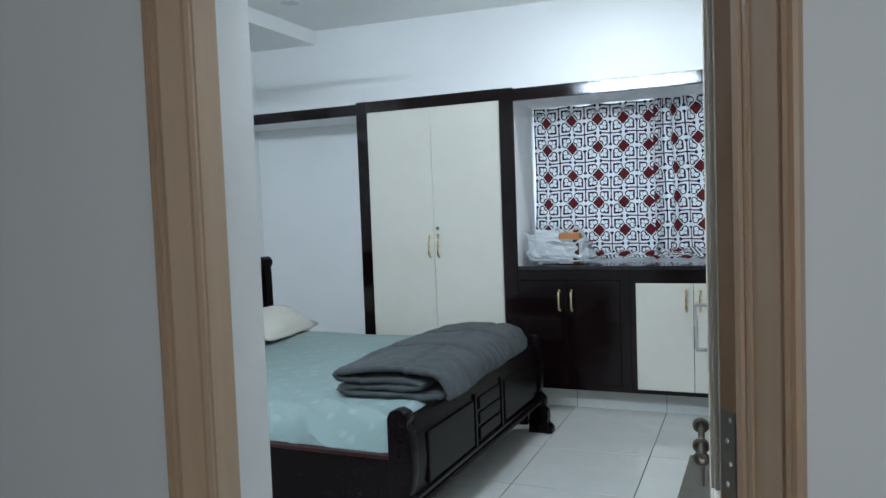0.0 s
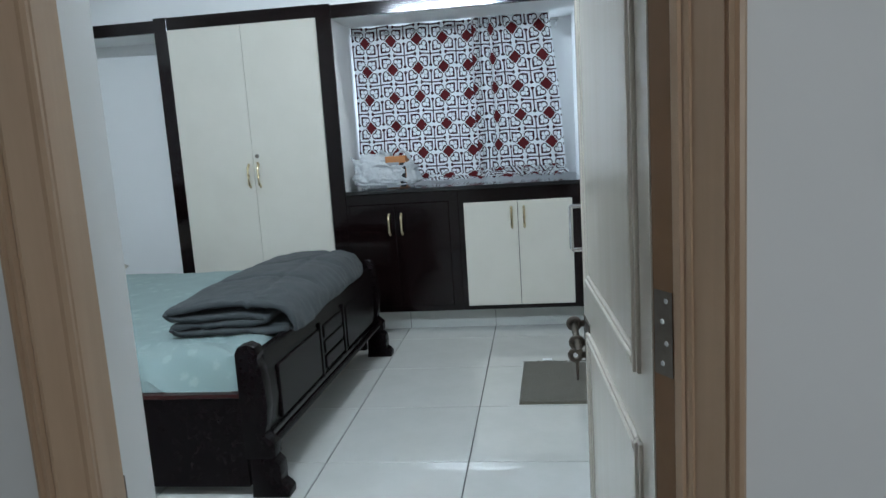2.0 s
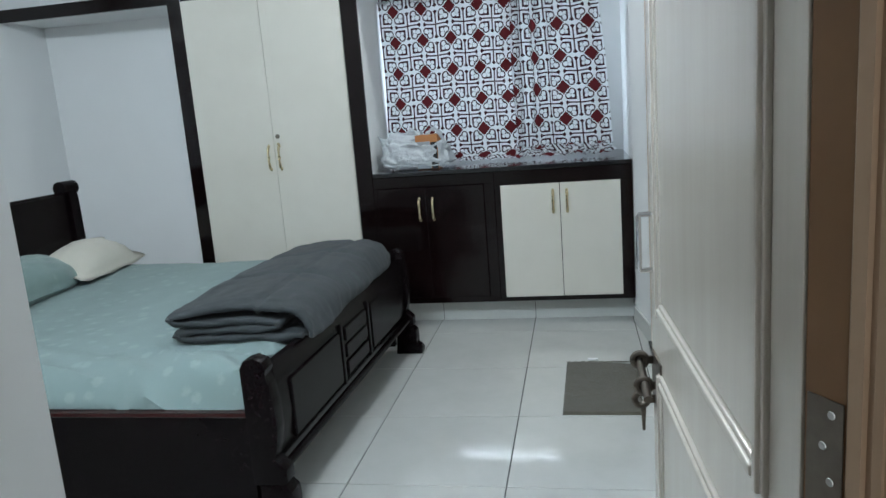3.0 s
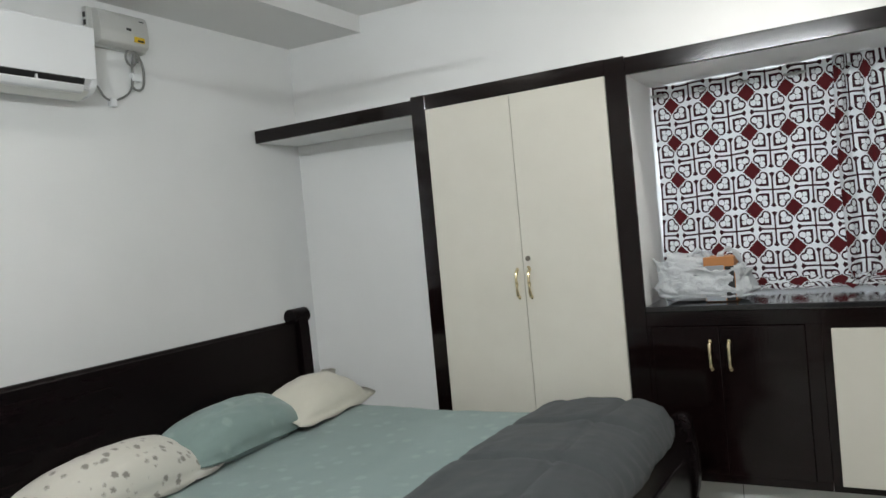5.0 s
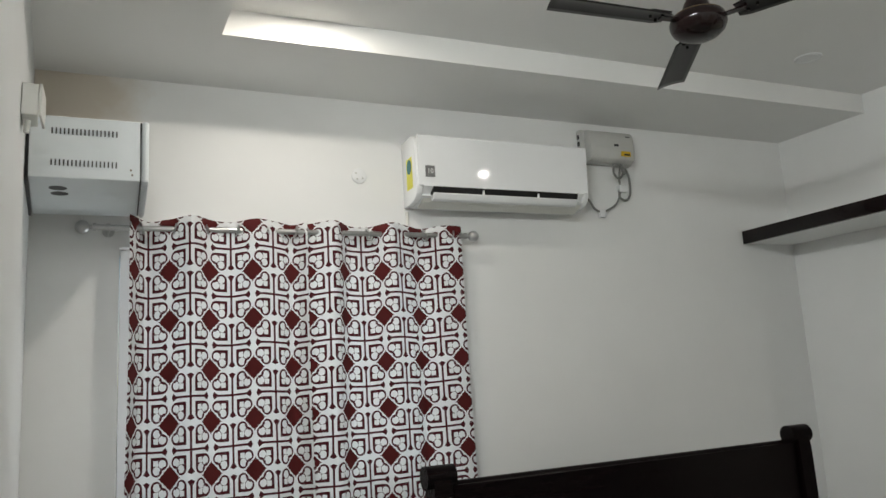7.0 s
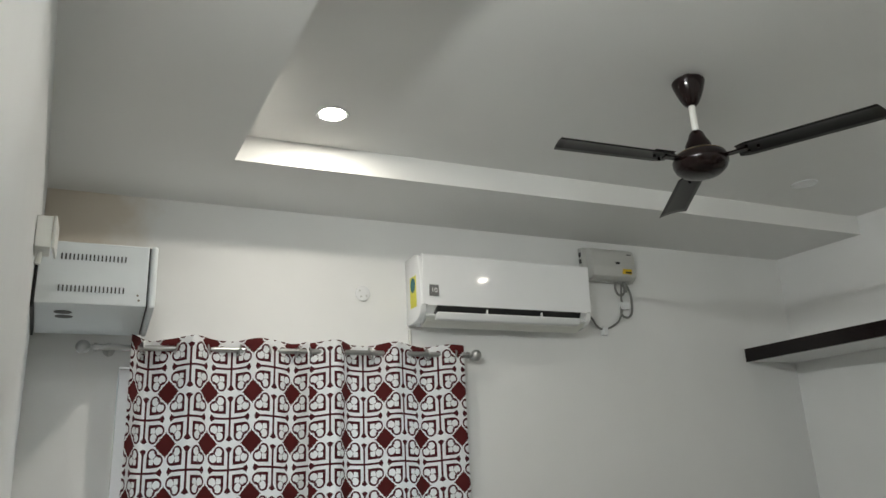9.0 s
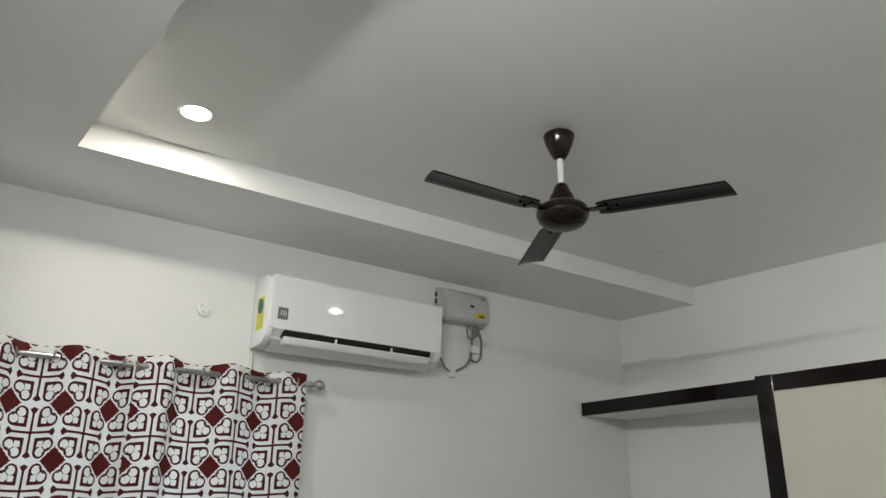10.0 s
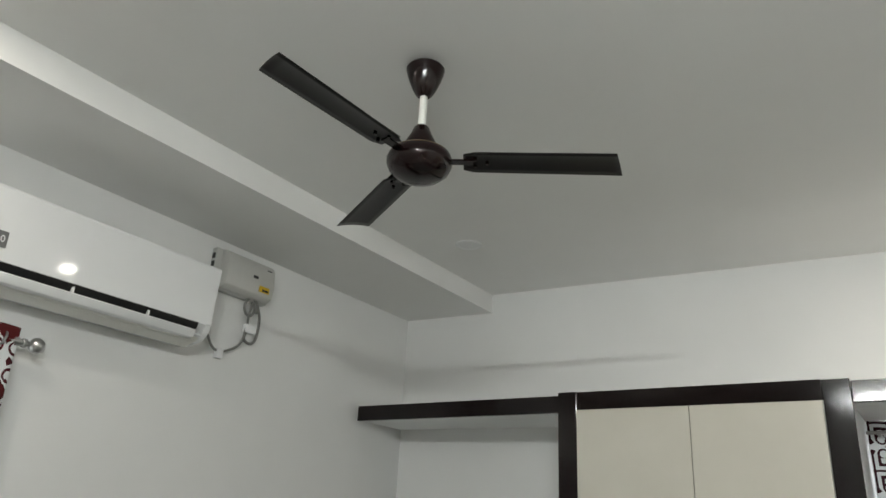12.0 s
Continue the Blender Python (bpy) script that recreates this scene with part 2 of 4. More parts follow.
def extrude(pts, axis, a, b, bm=None, bev=0.0):
    """A profile in the two axes other than axis (in x, y, z order), drawn out from a to b along axis."""
    bm = bm or bmesh.new()

    def at(p, c):
        q = list(p)
        q.insert("xyz".index(axis), c)
        return q
    lo = [bm.verts.new(at(p, a)) for p in pts]
    hi = [bm.verts.new(at(p, b)) for p in pts]
    n = len(pts)
    fs = [bm.faces.new(lo), bm.faces.new(hi)] + [bm.faces.new((lo[i], lo[(i + 1) % n], hi[(i + 1) % n], hi[i])) for i in range(n)]
    if bev:
        bmesh.ops.bevel(bm, geom=list({e for f in fs for e in f.edges}), offset=bev, segments=2, affect="EDGES", profile=0.5)
    return bm


def tube(pts, r, bm=None, seg=10, caps=True):
    """A round bar along points; r may be a list, one radius a point."""
    bm = bm or bmesh.new()
    pts = [Vector(p) for p in pts]
    rs = r if isinstance(r, (list, tuple)) else [r] * len(pts)
    rings = []
    side = None
    for i, p in enumerate(pts):
        d = (pts[min(i + 1, len(pts) - 1)] - pts[max(i - 1, 0)]).normalized()
        if side is None:
            side = d.orthogonal().normalized()
        side = (side - d * side.dot(d)).normalized()
        up = d.cross(side)
        rings.append([bm.verts.new(p + (side * math.cos(2 * math.pi * k / seg) + up * math.sin(2 * math.pi * k / seg)) * rs[i]) for k in range(seg)])
    for q, s in zip(rings, rings[1:]):
        for k in range(seg):
            bm.faces.new((q[k], q[(k + 1) % seg], s[(k + 1) % seg], s[k]))
    if caps:
        bm.faces.new(rings[0]), bm.faces.new(rings[-1])
    return bm


def smoothline(pts, n=6):
    """A Catmull-Rom line through points."""
    P = [Vector(p) for p in pts]
    P = [P[0] * 2 - P[1]] + P + [P[-1] * 2 - P[-2]]
    out = []
    for i in range(1, len(P) - 2):
        for k in range(n):
            t = k / n
            out.append(0.5 * ((2 * P[i]) + (P[i + 1] - P[i - 1]) * t + (2 * P[i - 1] - 5 * P[i] + 4 * P[i + 1] - P[i + 2]) * t * t
                              + (3 * P[i] - P[i - 1] - 3 * P[i + 1] + P[i + 2]) * t ** 3))
    return out + [P[-2]]


def lathe(profile, cx, cy, bm=None, seg=32):
    """Turned round the upright axis through cx, cy; profile is rows of radius, z."""
    bm = bm or bmesh.new()
    rings = [[bm.verts.new((cx + r * math.cos(2 * math.pi * k / seg), cy + r * math.sin(2 * math.pi * k / seg), z)) for k in range(seg)]
             for r, z in profile]
    for q, s in zip(rings, rings[1:]):
        for k in range(seg):
            bm.faces.new((q[k], q[(k + 1) % seg], s[(k + 1) % seg], s[k]))
    bm.faces.new(rings[0]), bm.faces.new(rings[-1])
    return bm


def ball(c, r, bm=None, seg=20, squash=(1, 1, 1)):
    bm = bm or bmesh.new()
    q = bmesh.ops.create_uvsphere(bm, u_segments=seg, v_segments=seg // 2, radius=r)
    bmesh.ops.transform(bm, matrix=Matrix.Translation(c) @ Matrix.Diagonal((*squash, 1)), verts=q["verts"])
    return bm


# ---- plan ----
SOFFIT, TOP = 2.835, 2.95
EAST, EAST_D = 4.08, 4.135


def south_in(x):
    return -3.83 + 0.0725 * x


def south_out(x):
    return -3.866 + 0.007 * x


def north(x):
    return 0.545 + 0.065 * x


DOOR_TOP = 2.11
HALL_W0, HALL_E, HALL_S = 1.2, 5.3, -6.4

# ---- setting ----
floor = thing("floor", "large glossy off-white vitrified floor tiles with thin dark joints", "floor", kind="structure")
part("screed", box(-0.3, 5.5, -6.6, 1.0, -0.2, -0.006), GROUT, floor)
ceiling_bm = bmnew()
prism([(-0.3, -4.2), (0.55, -4.2), (0.55, -3.12), (0.60, 0.56), (0.60, 1.0), (-0.3, 1.0)], SOFFIT, 3.15, ceiling_bm)
prism([(0.55, -4.2), (4.3, -4.2), (4.3, -2.97), (0.55, -3.12)], SOFFIT, 3.15, ceiling_bm)
box(3.55, 4.3, -3.0, 1.0, SOFFIT + 0.002, 3.15, bm=ceiling_bm)
box(0.54, 3.56, -3.3, 1.0, TOP, 3.15, bm=ceiling_bm)
tagged(part("ceiling", ceiling_bm, CEIL), "matt white plaster ceiling with a raised tray recess", "ceiling", kind="structure")
hc = part("ceiling_hall", box(HALL_W0 - 0.2, HALL_E + 0.2, HALL_S - 0.2, -3.83, 2.8, 3.05), CEIL)
tagged(hc, "plain white plaster ceiling of the passage", "ceiling", kind="structure")


def wall(name, label, pts, holes=(), mat=WALL, z1=3.0):
    """A wall over a plan outline pts; holes are built by leaving gaps, so pts may be a list of (outline, z0, z1)."""
    bm = bmnew()
    for outline, a, b in pts:
        prism(outline, a, b, bm)
    return tagged(part(name, bm, mat), label, "wall", kind="structure")


# west wall, with the window behind the long curtain
W0, W1, WZ0, WZ1 = -3.485, -1.98, 0.92, 2.06
wall("wall_west", "white painted plaster wall behind the bed", [
    ([(-0.23, -4.3), (0, -4.3), (0, W0), (-0.23, W0)], 0, 3.0),
    ([(-0.23, W1), (0, W1), (0, 1.0), (-0.23, 1.0)], 0, 3.0),
    ([(-0.23, W0), (0, W0), (0, W1), (-0.23, W1)], 0, WZ0),
    ([(-0.23, W0), (0, W0), (0, W1), (-0.23, W1)], WZ1, 3.0)], mat=WESTWALL)
# north wall, with the window of the niche
N0, N1, NZ0, NZ1 = 2.56, 3.92, 1.02, 2.04
nw = lambda a, b, t=0.23: [(a, north(a)), (b, north(b)), (b, north(b) + t), (a, north(a) + t)]
wall("wall_north", "white painted plaster wall above and beside the built-in wardrobe", [
    (nw(-0.23, N0), 0, 3.0), (nw(N1, 4.3), 0, 3.0), (nw(N0, N1), 0, NZ0), (nw(N0, N1), NZ1, 3.0)])
# east wall, with the bathroom door
B0, B1 = -1.40, -0.43
wall("wall_east", "white painted plaster wall with a bathroom door", [
    ([(EAST_D, B1), (EAST + 0.25, B1), (EAST + 0.25, 1.0), (EAST, 1.0), (EAST, 0.0)], 0, 3.0),
    ([(EAST_D, -3.60), (EAST + 0.25, -3.60), (EAST + 0.25, B0), (EAST_D, B0)], 0, 3.0),
    ([(EAST_D, B0), (EAST + 0.25, B0), (EAST + 0.25, B1), (EAST_D, B1)], 2.1, 3.0)])
# south wall with the room door: passage side and room side
wall("wall_south", "pale grey-white painted plaster wall round the room door", [
    ([(-0.2, south_out(-0.2)), (3.048, south_out(3.048)), (3.048, -3.747), (3.106, -3.747), (3.075, south_in(3.075)), (-0.2, south_in(-0.2))], 0, 3.0),
    ([(4.046, south_out(4.046)), (5.5, south_out(5.5)), (5.5, south_in(5.5)), (3.985, south_in(3.985)), (3.985, -3.698), (4.046, -3.698)], 0, 3.0),
    ([(3.02, south_out(3.02)), (4.06, south_out(4.06)), (4.06, south_in(4.06)), (3.02, south_in(3.02))], DOOR_TOP + 0.05, 3.0)], mat=HALLWALL)
# unseen passage walls, added to enclose the passage and shape its light
wall("wall_passage_1", "unseen pale grey passage wall, added to enclose the light", [([(HALL_W0 - 0.2, HALL_S), (HALL_W0, HALL_S), (HALL_W0, -3.80), (HALL_W0 - 0.2, -3.80)], 0, 2.9)], mat=HALLWALL)
wall("wall_passage_2", "unseen pale grey passage wall, added to enclose the light", [([(HALL_E, HALL_S), (HALL_E + 0.2, HALL_S), (HALL_E + 0.2, -3.4), (HALL_E, -3.4)], 0, 2.9)], mat=HALLWALL)
wall("wall_passage_3", "unseen pale grey passage wall, added with a window for light", [
    ([(HALL_W0 - 0.2, HALL_S - 0.2), (4.15, HALL_S - 0.2), (4.15, HALL_S), (HALL_W0 - 0.2, HALL_S)], 0, 2.9),
    ([(5.15, HALL_S - 0.2), (HALL_E + 0.2, HALL_S - 0.2), (HALL_E + 0.2, HALL_S), (5.15, HALL_S)], 0, 2.9),
    ([(4.15, HALL_S - 0.2), (5.15, HALL_S - 0.2), (5.15, HALL_S), (4.15, HALL_S)], 0, 0.9),
    ([(4.15, HALL_S - 0.2), (5.15, HALL_S - 0.2), (5.15, HALL_S), (4.15, HALL_S)], 2.1, 2.9)], mat=HALLWALL)
# added fill lamp that brightens the passage; its window is invented too
lamp("window_daylight", pose(4.65, HALL_S - 0.1, 1.5, 90, 0, 0), 0.95, 1.1, HALL_W, (1.0, 0.93, 0.86))

# skirtings
bb = bmnew()
box(0.0, 0.012, south_in(0) + 0.02, 0.5, 0.0, 0.1, 0.003, bb)
tagged(part("baseboard", bb, SKIRT), "low off-white tile skirting along the walls", "skirting", kind="structure")
bb = bmnew()
prism([(EAST_D - 0.013, -0.43), (EAST_D - 0.001, -0.43), (EAST - 0.001, 0.0), (EAST - 0.001, 0.04), (EAST - 0.013, 0.04), (EAST - 0.013, 0.0)], 0, 0.1, bb)
tagged(part("baseboard", bb, SKIRT), "low off-white tile skirting beside the bathroom door", "skirting", kind="structure")


def bar_grille(name, label, along, a, b, off, z0, z1, n, mat):
    """A window: frame, sill, two panes and a grille of flat bars; along is x or y, off the place across it."""
    w = thing(name, label, "window", kind="structure")

    def bx(u0, u1, v0, v1, z0_, z1_, bev=0.004):
        return box(u0, u1, v0, v1, z0_, z1_, bev) if along == "x" else box(v0, v1, u0, u1, z0_, z1_, bev)
    fr = bmnew()
    for u0, u1, c0, c1 in ((a, a + 0.05, z0, z1), (b - 0.05, b, z0, z1), (a + 0.05, b - 0.05, z0, z0 + 0.05), (a + 0.05, b - 0.05, z1 - 0.05, z1),
                           ((a + b) / 2 - 0.03, (a + b) / 2 + 0.03, z0 + 0.05, z1 - 0.05)):
        t = bx(u0, u1, off, off + 0.06, c0, c1)
        me = bpy.data.meshes.new("tmp")
        t.to_mesh(me), t.free(), fr.from_mesh(me), bpy.data.meshes.remove(me)
    part("window_frame", fr, mat, w)
    for u0, u1 in ((a + 0.05, (a + b) / 2 - 0.03), ((a + b) / 2 + 0.03, b - 0.05)):
        p = part("pane", bx(u0, u1, off + 0.025, off + 0.031, z0 + 0.05, z1 - 0.05, 0), GLASS, w)
        p.visible_shadow = False
    for i in range(n):
        z = z0 + 0.08 + (z1 - z0 - 0.16) * i / (n - 1)
        part("grille_bar", bx(a + 0.02, b - 0.02, off - 0.03, off - 0.018, z, z + 0.014, 0.003), mat, w)
    return w


bar_grille("window_1", "white window frame with bars behind the long printed curtain", "y", W0 + 0.002, W1 - 0.002, -0.12, WZ0, WZ1, 9, PLASTIC)
bar_grille("window_2", "white window frame with bars behind the niche curtain", "x", N0 + 0.002, N1 - 0.002, north(3.2) + 0.06, NZ0, NZ1, 9, PLASTIC)
# this last window is unseen, added round the passage fill lamp
bar_grille("window_3", "unseen passage window, added as an opening for the fill lamp", "x", 4.152, 5.148, HALL_S - 0.16, 0.9, 2.1, 6, PLASTIC)

lamp("window_daylight", pose(-0.20, (W0 + W1) / 2, 1.45, 0, -90, 0), 1.0, 1.35, 16.0, (0.88, 0.94, 1.0))
lamp("window_daylight", pose((N0 + N1) / 2, north(3.2) + 0.2, 1.53, -90, 0, 0), 1.25, 0.95, 12.0, (0.88, 0.94, 1.0))

# ---- room door: frame and open leaf ----


def door_frame():
    d = thing("door_frame", "tan painted moulded wooden door frame in the passage wall", "door frame", kind="structure")

    low = [(3.046, -3.846), (3.046, -3.857), (3.050, -3.864), (3.055, -3.865), (3.058, -3.859), (3.062, -3.859), (3.065, -3.866), (3.070, -3.866), (3.073, -3.859),
           (3.077, -3.862), (3.081, -3.861), (3.106, -3.834), (3.112, -3.833), (3.117, -3.827), (3.117, -3.821), (3.112, -3.817), (3.115, -3.813), (3.111, -3.749), (3.049, -3.749)]
    part("jamb", prism(low, 0, DOOR_TOP), TAN, d)
    high = [(3.967, -3.70), (3.967, -3.793), (3.974, -3.803), (3.979, -3.801), (3.981, -3.807), (3.986, -3.813), (3.989, -3.811), (4.019, -3.850), (4.021, -3.845), (4.024, -3.853),
            (4.029, -3.856), (4.031, -3.849), (4.036, -3.853), (4.042, -3.853), (4.046, -3.847), (4.048, -3.839), (4.045, -3.836), (4.045, -3.70)]
    part("jamb", prism(high, 0, DOOR_TOP), TAN, d)
    part("head", box(3.046, 4.046, -3.856, -3.75, DOOR_TOP, DOOR_TOP + 0.05, 0.004), TAN, d)
    # catch hole of the bolt in the low-x jamb
    part("bolt_hole", tube([(3.1105, -3.785, 0.804), (3.1145, -3.785, 0.804)], 0.008, seg=12), BLACK, d)
    part("catch_plate", box(3.104, 3.1095, -3.7485, -3.742, 0.775, 0.83, 0.001), OLDSTEEL, d)
    part("rebate", prism([(3.9458, -3.7555), (3.9672, -3.7915), (3.9672, -3.7555)], 0, DOOR_TOP), RAWWOOD, d, "bare brown wood rebate")
    # hinges, worn plates with four countersunk screws
    for z in (0.34, 1.055, 1.79):
        hp = part("hinge", prism([(3.9472, -3.7590), (3.9462, -3.7596), (3.9648, -3.7909), (3.9658, -3.7903)], z - 0.062, z + 0.058), OLDSTEEL, d, "worn steel hinge plate")
        for k in range(4):
            t, zz = 0.46 + 0.22 * (k % 2), z - 0.045 + 0.03 * k
            x, y = 3.9462 + 0.0186 * t, -3.7596 - 0.0313 * t
            part("screw", tube([(x + 0.001, y + 0.0006, zz), (x - 0.0008, y - 0.0005, zz)], [0.0046, 0.0034], seg=10), STEEL, hp)
    return d


door_frame()

# the plastered reveal between frame and room stays part of the wall; open leaf hinged at the high-x jamb
LEAF_W, LEAF_H, LEAF_T = 0.836, 2.085, 0.034
leaf = thing("door_1", "glossy cream panelled wooden room door standing open into the room", "door", at=(3.944, -3.751, 0.012), turn=93.2, kind="structure")


def leaf_part(name, bm, mat, parent=None, label="", smooth=False):
    """Built with the leaf along +x from its hinge, face looking along +y; then set on the leaf."""
    ob = part(name, bm, mat, None, label, smooth)
    ob.parent = parent or leaf
    return ob


leaf_part("slab", box(0, LEAF_W, -LEAF_T, 0, 0, LEAF_H, 0.002), DOORCREAM)


for x0, x1, z0, z1 in ((0.085, LEAF_W - 0.10, 0.12, 0.83), (0.085, LEAF_W - 0.10, 0.945, 1.95)):
    fld = bmnew()
    box(x0 + 0.035, x1 - 0.035, -0.002, 0.004, z0 + 0.035, z1 - 0.035, 0.003, fld)
    leaf_part("raised_panel", fld, DOORCREAM)
    mold = bmnew()
    for (a, b, c, d_) in ((x0, x0 + 0.03, z0, z1), (x1 - 0.03, x1, z0, z1), (x0 + 0.03, x1 - 0.03, z0, z0 + 0.03), (x0 + 0.03, x1 - 0.03, z1 - 0.03, z1)):
        box(a, b, -0.002, 0.007, c, d_, 0.003, mold)
        w3 = 0.008
        box(*((a + w3, b - w3, -0.002, 0.012, c, d_) if b - a < d_ - c else (a, b, -0.002, 0.012, c + w3, d_ - w3)), 0.003, mold)
    leaf_part("panel_moulding", mold, DOORCREAM)
# pull handle near the free edge
hd = bmnew()
HU = LEAF_W - 0.105
tube([(HU, 0.0, 1.035), (HU, 0.034, 1.035), (HU, 0.036, 1.038), (HU, 0.036, 1.137), (HU, 0.034, 1.14), (HU, 0.0, 1.14)], 0.005, hd, 8)
box(HU - 0.010, HU + 0.010, 0.0, 0.004, 1.012, 1.165, 0.001, hd)
leaf_part("pull_handle", hd, CHROME, None, "slim chrome pull handle", True)
# sliding bolt: plate, two guide eyes with the rod through them and a hasp eye with its tongue hanging down
BU = LEAF_W - 0.06
ald = leaf_part("bolt_plate", box(BU - 0.055, BU + 0.045, 0.0, 0.004, 0.735, 0.85, 0.001), OLDSTEEL, None, "dull steel sliding bolt with padlock eyes")


def eye_plate(u, z, r, name):
    """A round eye standing off the leaf on a short neck."""
    e = bmnew()
    tube([(u, 0.030 + (r - 0.007) * math.cos(k * math.pi / 10), z + (r - 0.007) * math.sin(k * math.pi / 10)) for k in range(21)], 0.007, e, 8, False)
    box(u - 0.004, u + 0.004, 0.003, 0.018, z - 0.008, z + 0.008, 0.001, e)
    leaf_part(name, e, OLDSTEEL, ald, "", True)


for u, z in ((BU + 0.03, 0.832), (BU - 0.02, 0.797), (BU + 0.02, 0.752)):
    eye_plate(u, z, 0.020, "guide_eye")
leaf_part("bolt_rod", tube([(BU - 0.06, 0.028, 0.785), (BU + 0.05, 0.030, 0.835)], 0.0085, seg=12), OLDSTEEL, ald, "", True)
leaf_part("bolt_tongue", tube([(BU + 0.02, 0.026, 0.745), (BU + 0.02, 0.026, 0.685)], [0.006, 0.003], seg=8), OLDSTEEL, ald)

# ---- bathroom door ----
bd = thing("door_2", "closed cream bathroom door in a tan painted frame", "door", kind="structure")
for y0, y1 in ((B1 - 0.085, B1), (B0, B0 + 0.085)):
    part("jamb", box(EAST_D - 0.012, EAST_D + 0.11, y0 + 0.001, y1 - 0.001, 0.03, 2.09, 0.004), TAN, bd)
part("head", box(EAST_D - 0.012, EAST_D + 0.11, B0 + 0.086, B1 - 0.086, 2.01, 2.09, 0.004), TAN, bd)
lf = part("leaf", box(EAST_D + 0.03, EAST_D + 0.065, B0 + 0.087, B1 - 0.087, 0.035, 2.008, 0.002), DOORCREAM, bd)
for z0, z1 in ((0.18, 0.8), (0.95, 1.85)):
    part("raised_panel", box(EAST_D + 0.022, EAST_D + 0.032, B0 + 0.22, B1 - 0.22, z0, z1, 0.004), DOORCREAM, bd)
part("bolt_catch", box(EAST_D + 0.008, EAST_D + 0.031, B1 - 0.17, B1 - 0.10, 0.90, 0.945, 0.003), BRASS, bd, "brass bolt")
tb = bmnew()
tube([(EAST_D + 0.03, B1 - 0.14, 1.05), (EAST_D - 0.015, B1 - 0.14, 1.05), (EAST_D - 0.015, B1 - 0.14, 1.17), (EAST_D + 0.03, B1 - 0.14, 1.17)], 0.006, tb, 8)
part("pull_handle", tb, CHROME, bd)
part("screw_hole", tube([(EAST_D - 0.011, B1 - 0.062, 0.935), (EAST_D - 0.0135, B1 - 0.062, 0.935)], 0.006, seg=10), BLACK, bd)
th = part("threshold", box(EAST_D - 0.03, EAST_D + 0.2, B0 - 0.01, B1 - 0.01, 0.0, 0.03, 0.004), GRANITE)
tagged(th, "black granite threshold of the bathroom door", "threshold", kind="structure")

# ---- built-in wardrobe run ----
WX0, WX1, NX0 = 1.293, 2.507, 2.507
wd = thing("wardrobe", "built-in wardrobe with two cream doors in a dark brown gloss frame", "wardrobe", at=(1.9, 0.25, 0))
part("carcass", box(WX0 + 0.004, WX1 - 0.034, 0.022, north(WX0) - 0.005, 0.12, 2.19), WALL, wd)
part("stile", box(WX0, 1.385, -0.004, 0.02, 0.12, 2.213, 0.002), DARK, wd)
part("stile", box(2.408, WX1, -0.004, 0.02, 0.12, 2.209, 0.002), DARK, wd)
part("top_rail", box(1.3855, 2.4075, -0.004, 0.02, 2.130, 2.211, 0.002), DARK, wd)
part("plinth", box(WX0 + 0.01, WX1 - 0.004, 0.03, 0.06, 0.0, 0.119), SKIRT, wd)


def pull(x, z, y, h, mat, parent, label="brass bow handle"):
    """A slender bow handle with two feet."""
    g = bmnew()
    p = smoothline([(x, y, z - h / 2), (x, y - 0.02, z - h * 0.42), (x, y - 0.03, z - h * 0.15), (x, y - 0.026, z), (x, y - 0.03, z + h * 0.15), (x, y - 0.02, z + h * 0.42), (x, y, z + h / 2)], 4)
    tube(p, [0.006 + 0.003 * abs(math.sin(math.pi * i / (len(p) - 1) * 3)) for i in range(len(p))], g, 8)
    for s in (-1, 1):
        ball((x, y - 0.004, z + s * h / 2), 0.011, g, 10, (0.8, 0.5, 1.2))
    return part("handle", g, mat, parent, label, True)


MID = 1.895
for x0, x1, hx in ((1.388, MID - 0.0015, MID - 0.035), (MID + 0.0015, 2.405, MID + 0.035)):
    dr = part("door", box(x0, x1, -0.014, 0.006, 0.13, 2.127, 0.002), CREAM, wd)
    pull(hx, 1.135, -0.014, 0.145, BRASS, dr)
    if hx > MID:
        part("lock", tube([(MID + 0.03, -0.013, 1.265), (MID + 0.03, -0.019, 1.265)], 0.014, seg=16), OLDSTEEL, dr, "small round lock")
        part("keyhole", tube([(MID + 0.03, -0.0185, 1.218), (MID + 0.03, -0.02, 1.218)], 0.009, seg=12), BRASS, dr)

shelf = thing("shelf", "white wall shelf with dark brown front edge beside the wardrobe", "shelf", at=(0.65, 0.3, 2.12))
part("slab", prism([(0.002, 0.137), (WX0 - 0.002, 0.137), (WX0 - 0.002, north(WX0) - 0.003), (0.002, north(0) - 0.003)], 2.142, 2.213), WALL, shelf)
part("front_edge", box(0.002, WX0 - 0.002, 0.112, 0.136, 2.138, 2.220, 0.002), DARK, shelf, "dark brown front edge")

# window niche: cheek, lintel, back and counter
lin = thing("niche_lintel", "dark brown gloss lintel over the window niche with a white underside", "lintel", at=(3.3, 0.2, 2.15), kind="structure")
part("fascia", box(NX0 + 0.002, EAST - 0.002, -0.004, 0.02, 2.118, 2.200, 0.002), DARK, lin)
part("slab", prism([(NX0 + 0.002, 0.021), (EAST - 0.002, 0.021), (EAST - 0.002, north(EAST) - 0.004), (NX0 + 0.002, north(NX0) - 0.004)], 2.116, 2.19), WALL, lin)
cheek = part("niche_cheek", prism([(NX0 - 0.031, 0.021), (NX0 - 0.002, 0.021), (NX0 - 0.002, north(NX0) - 0.004), (NX0 - 0.031, north(NX0) - 0.004)], 0.985, 2.19), WALL)
tagged(cheek, "white side cheek of the window niche", "wall", kind="structure")

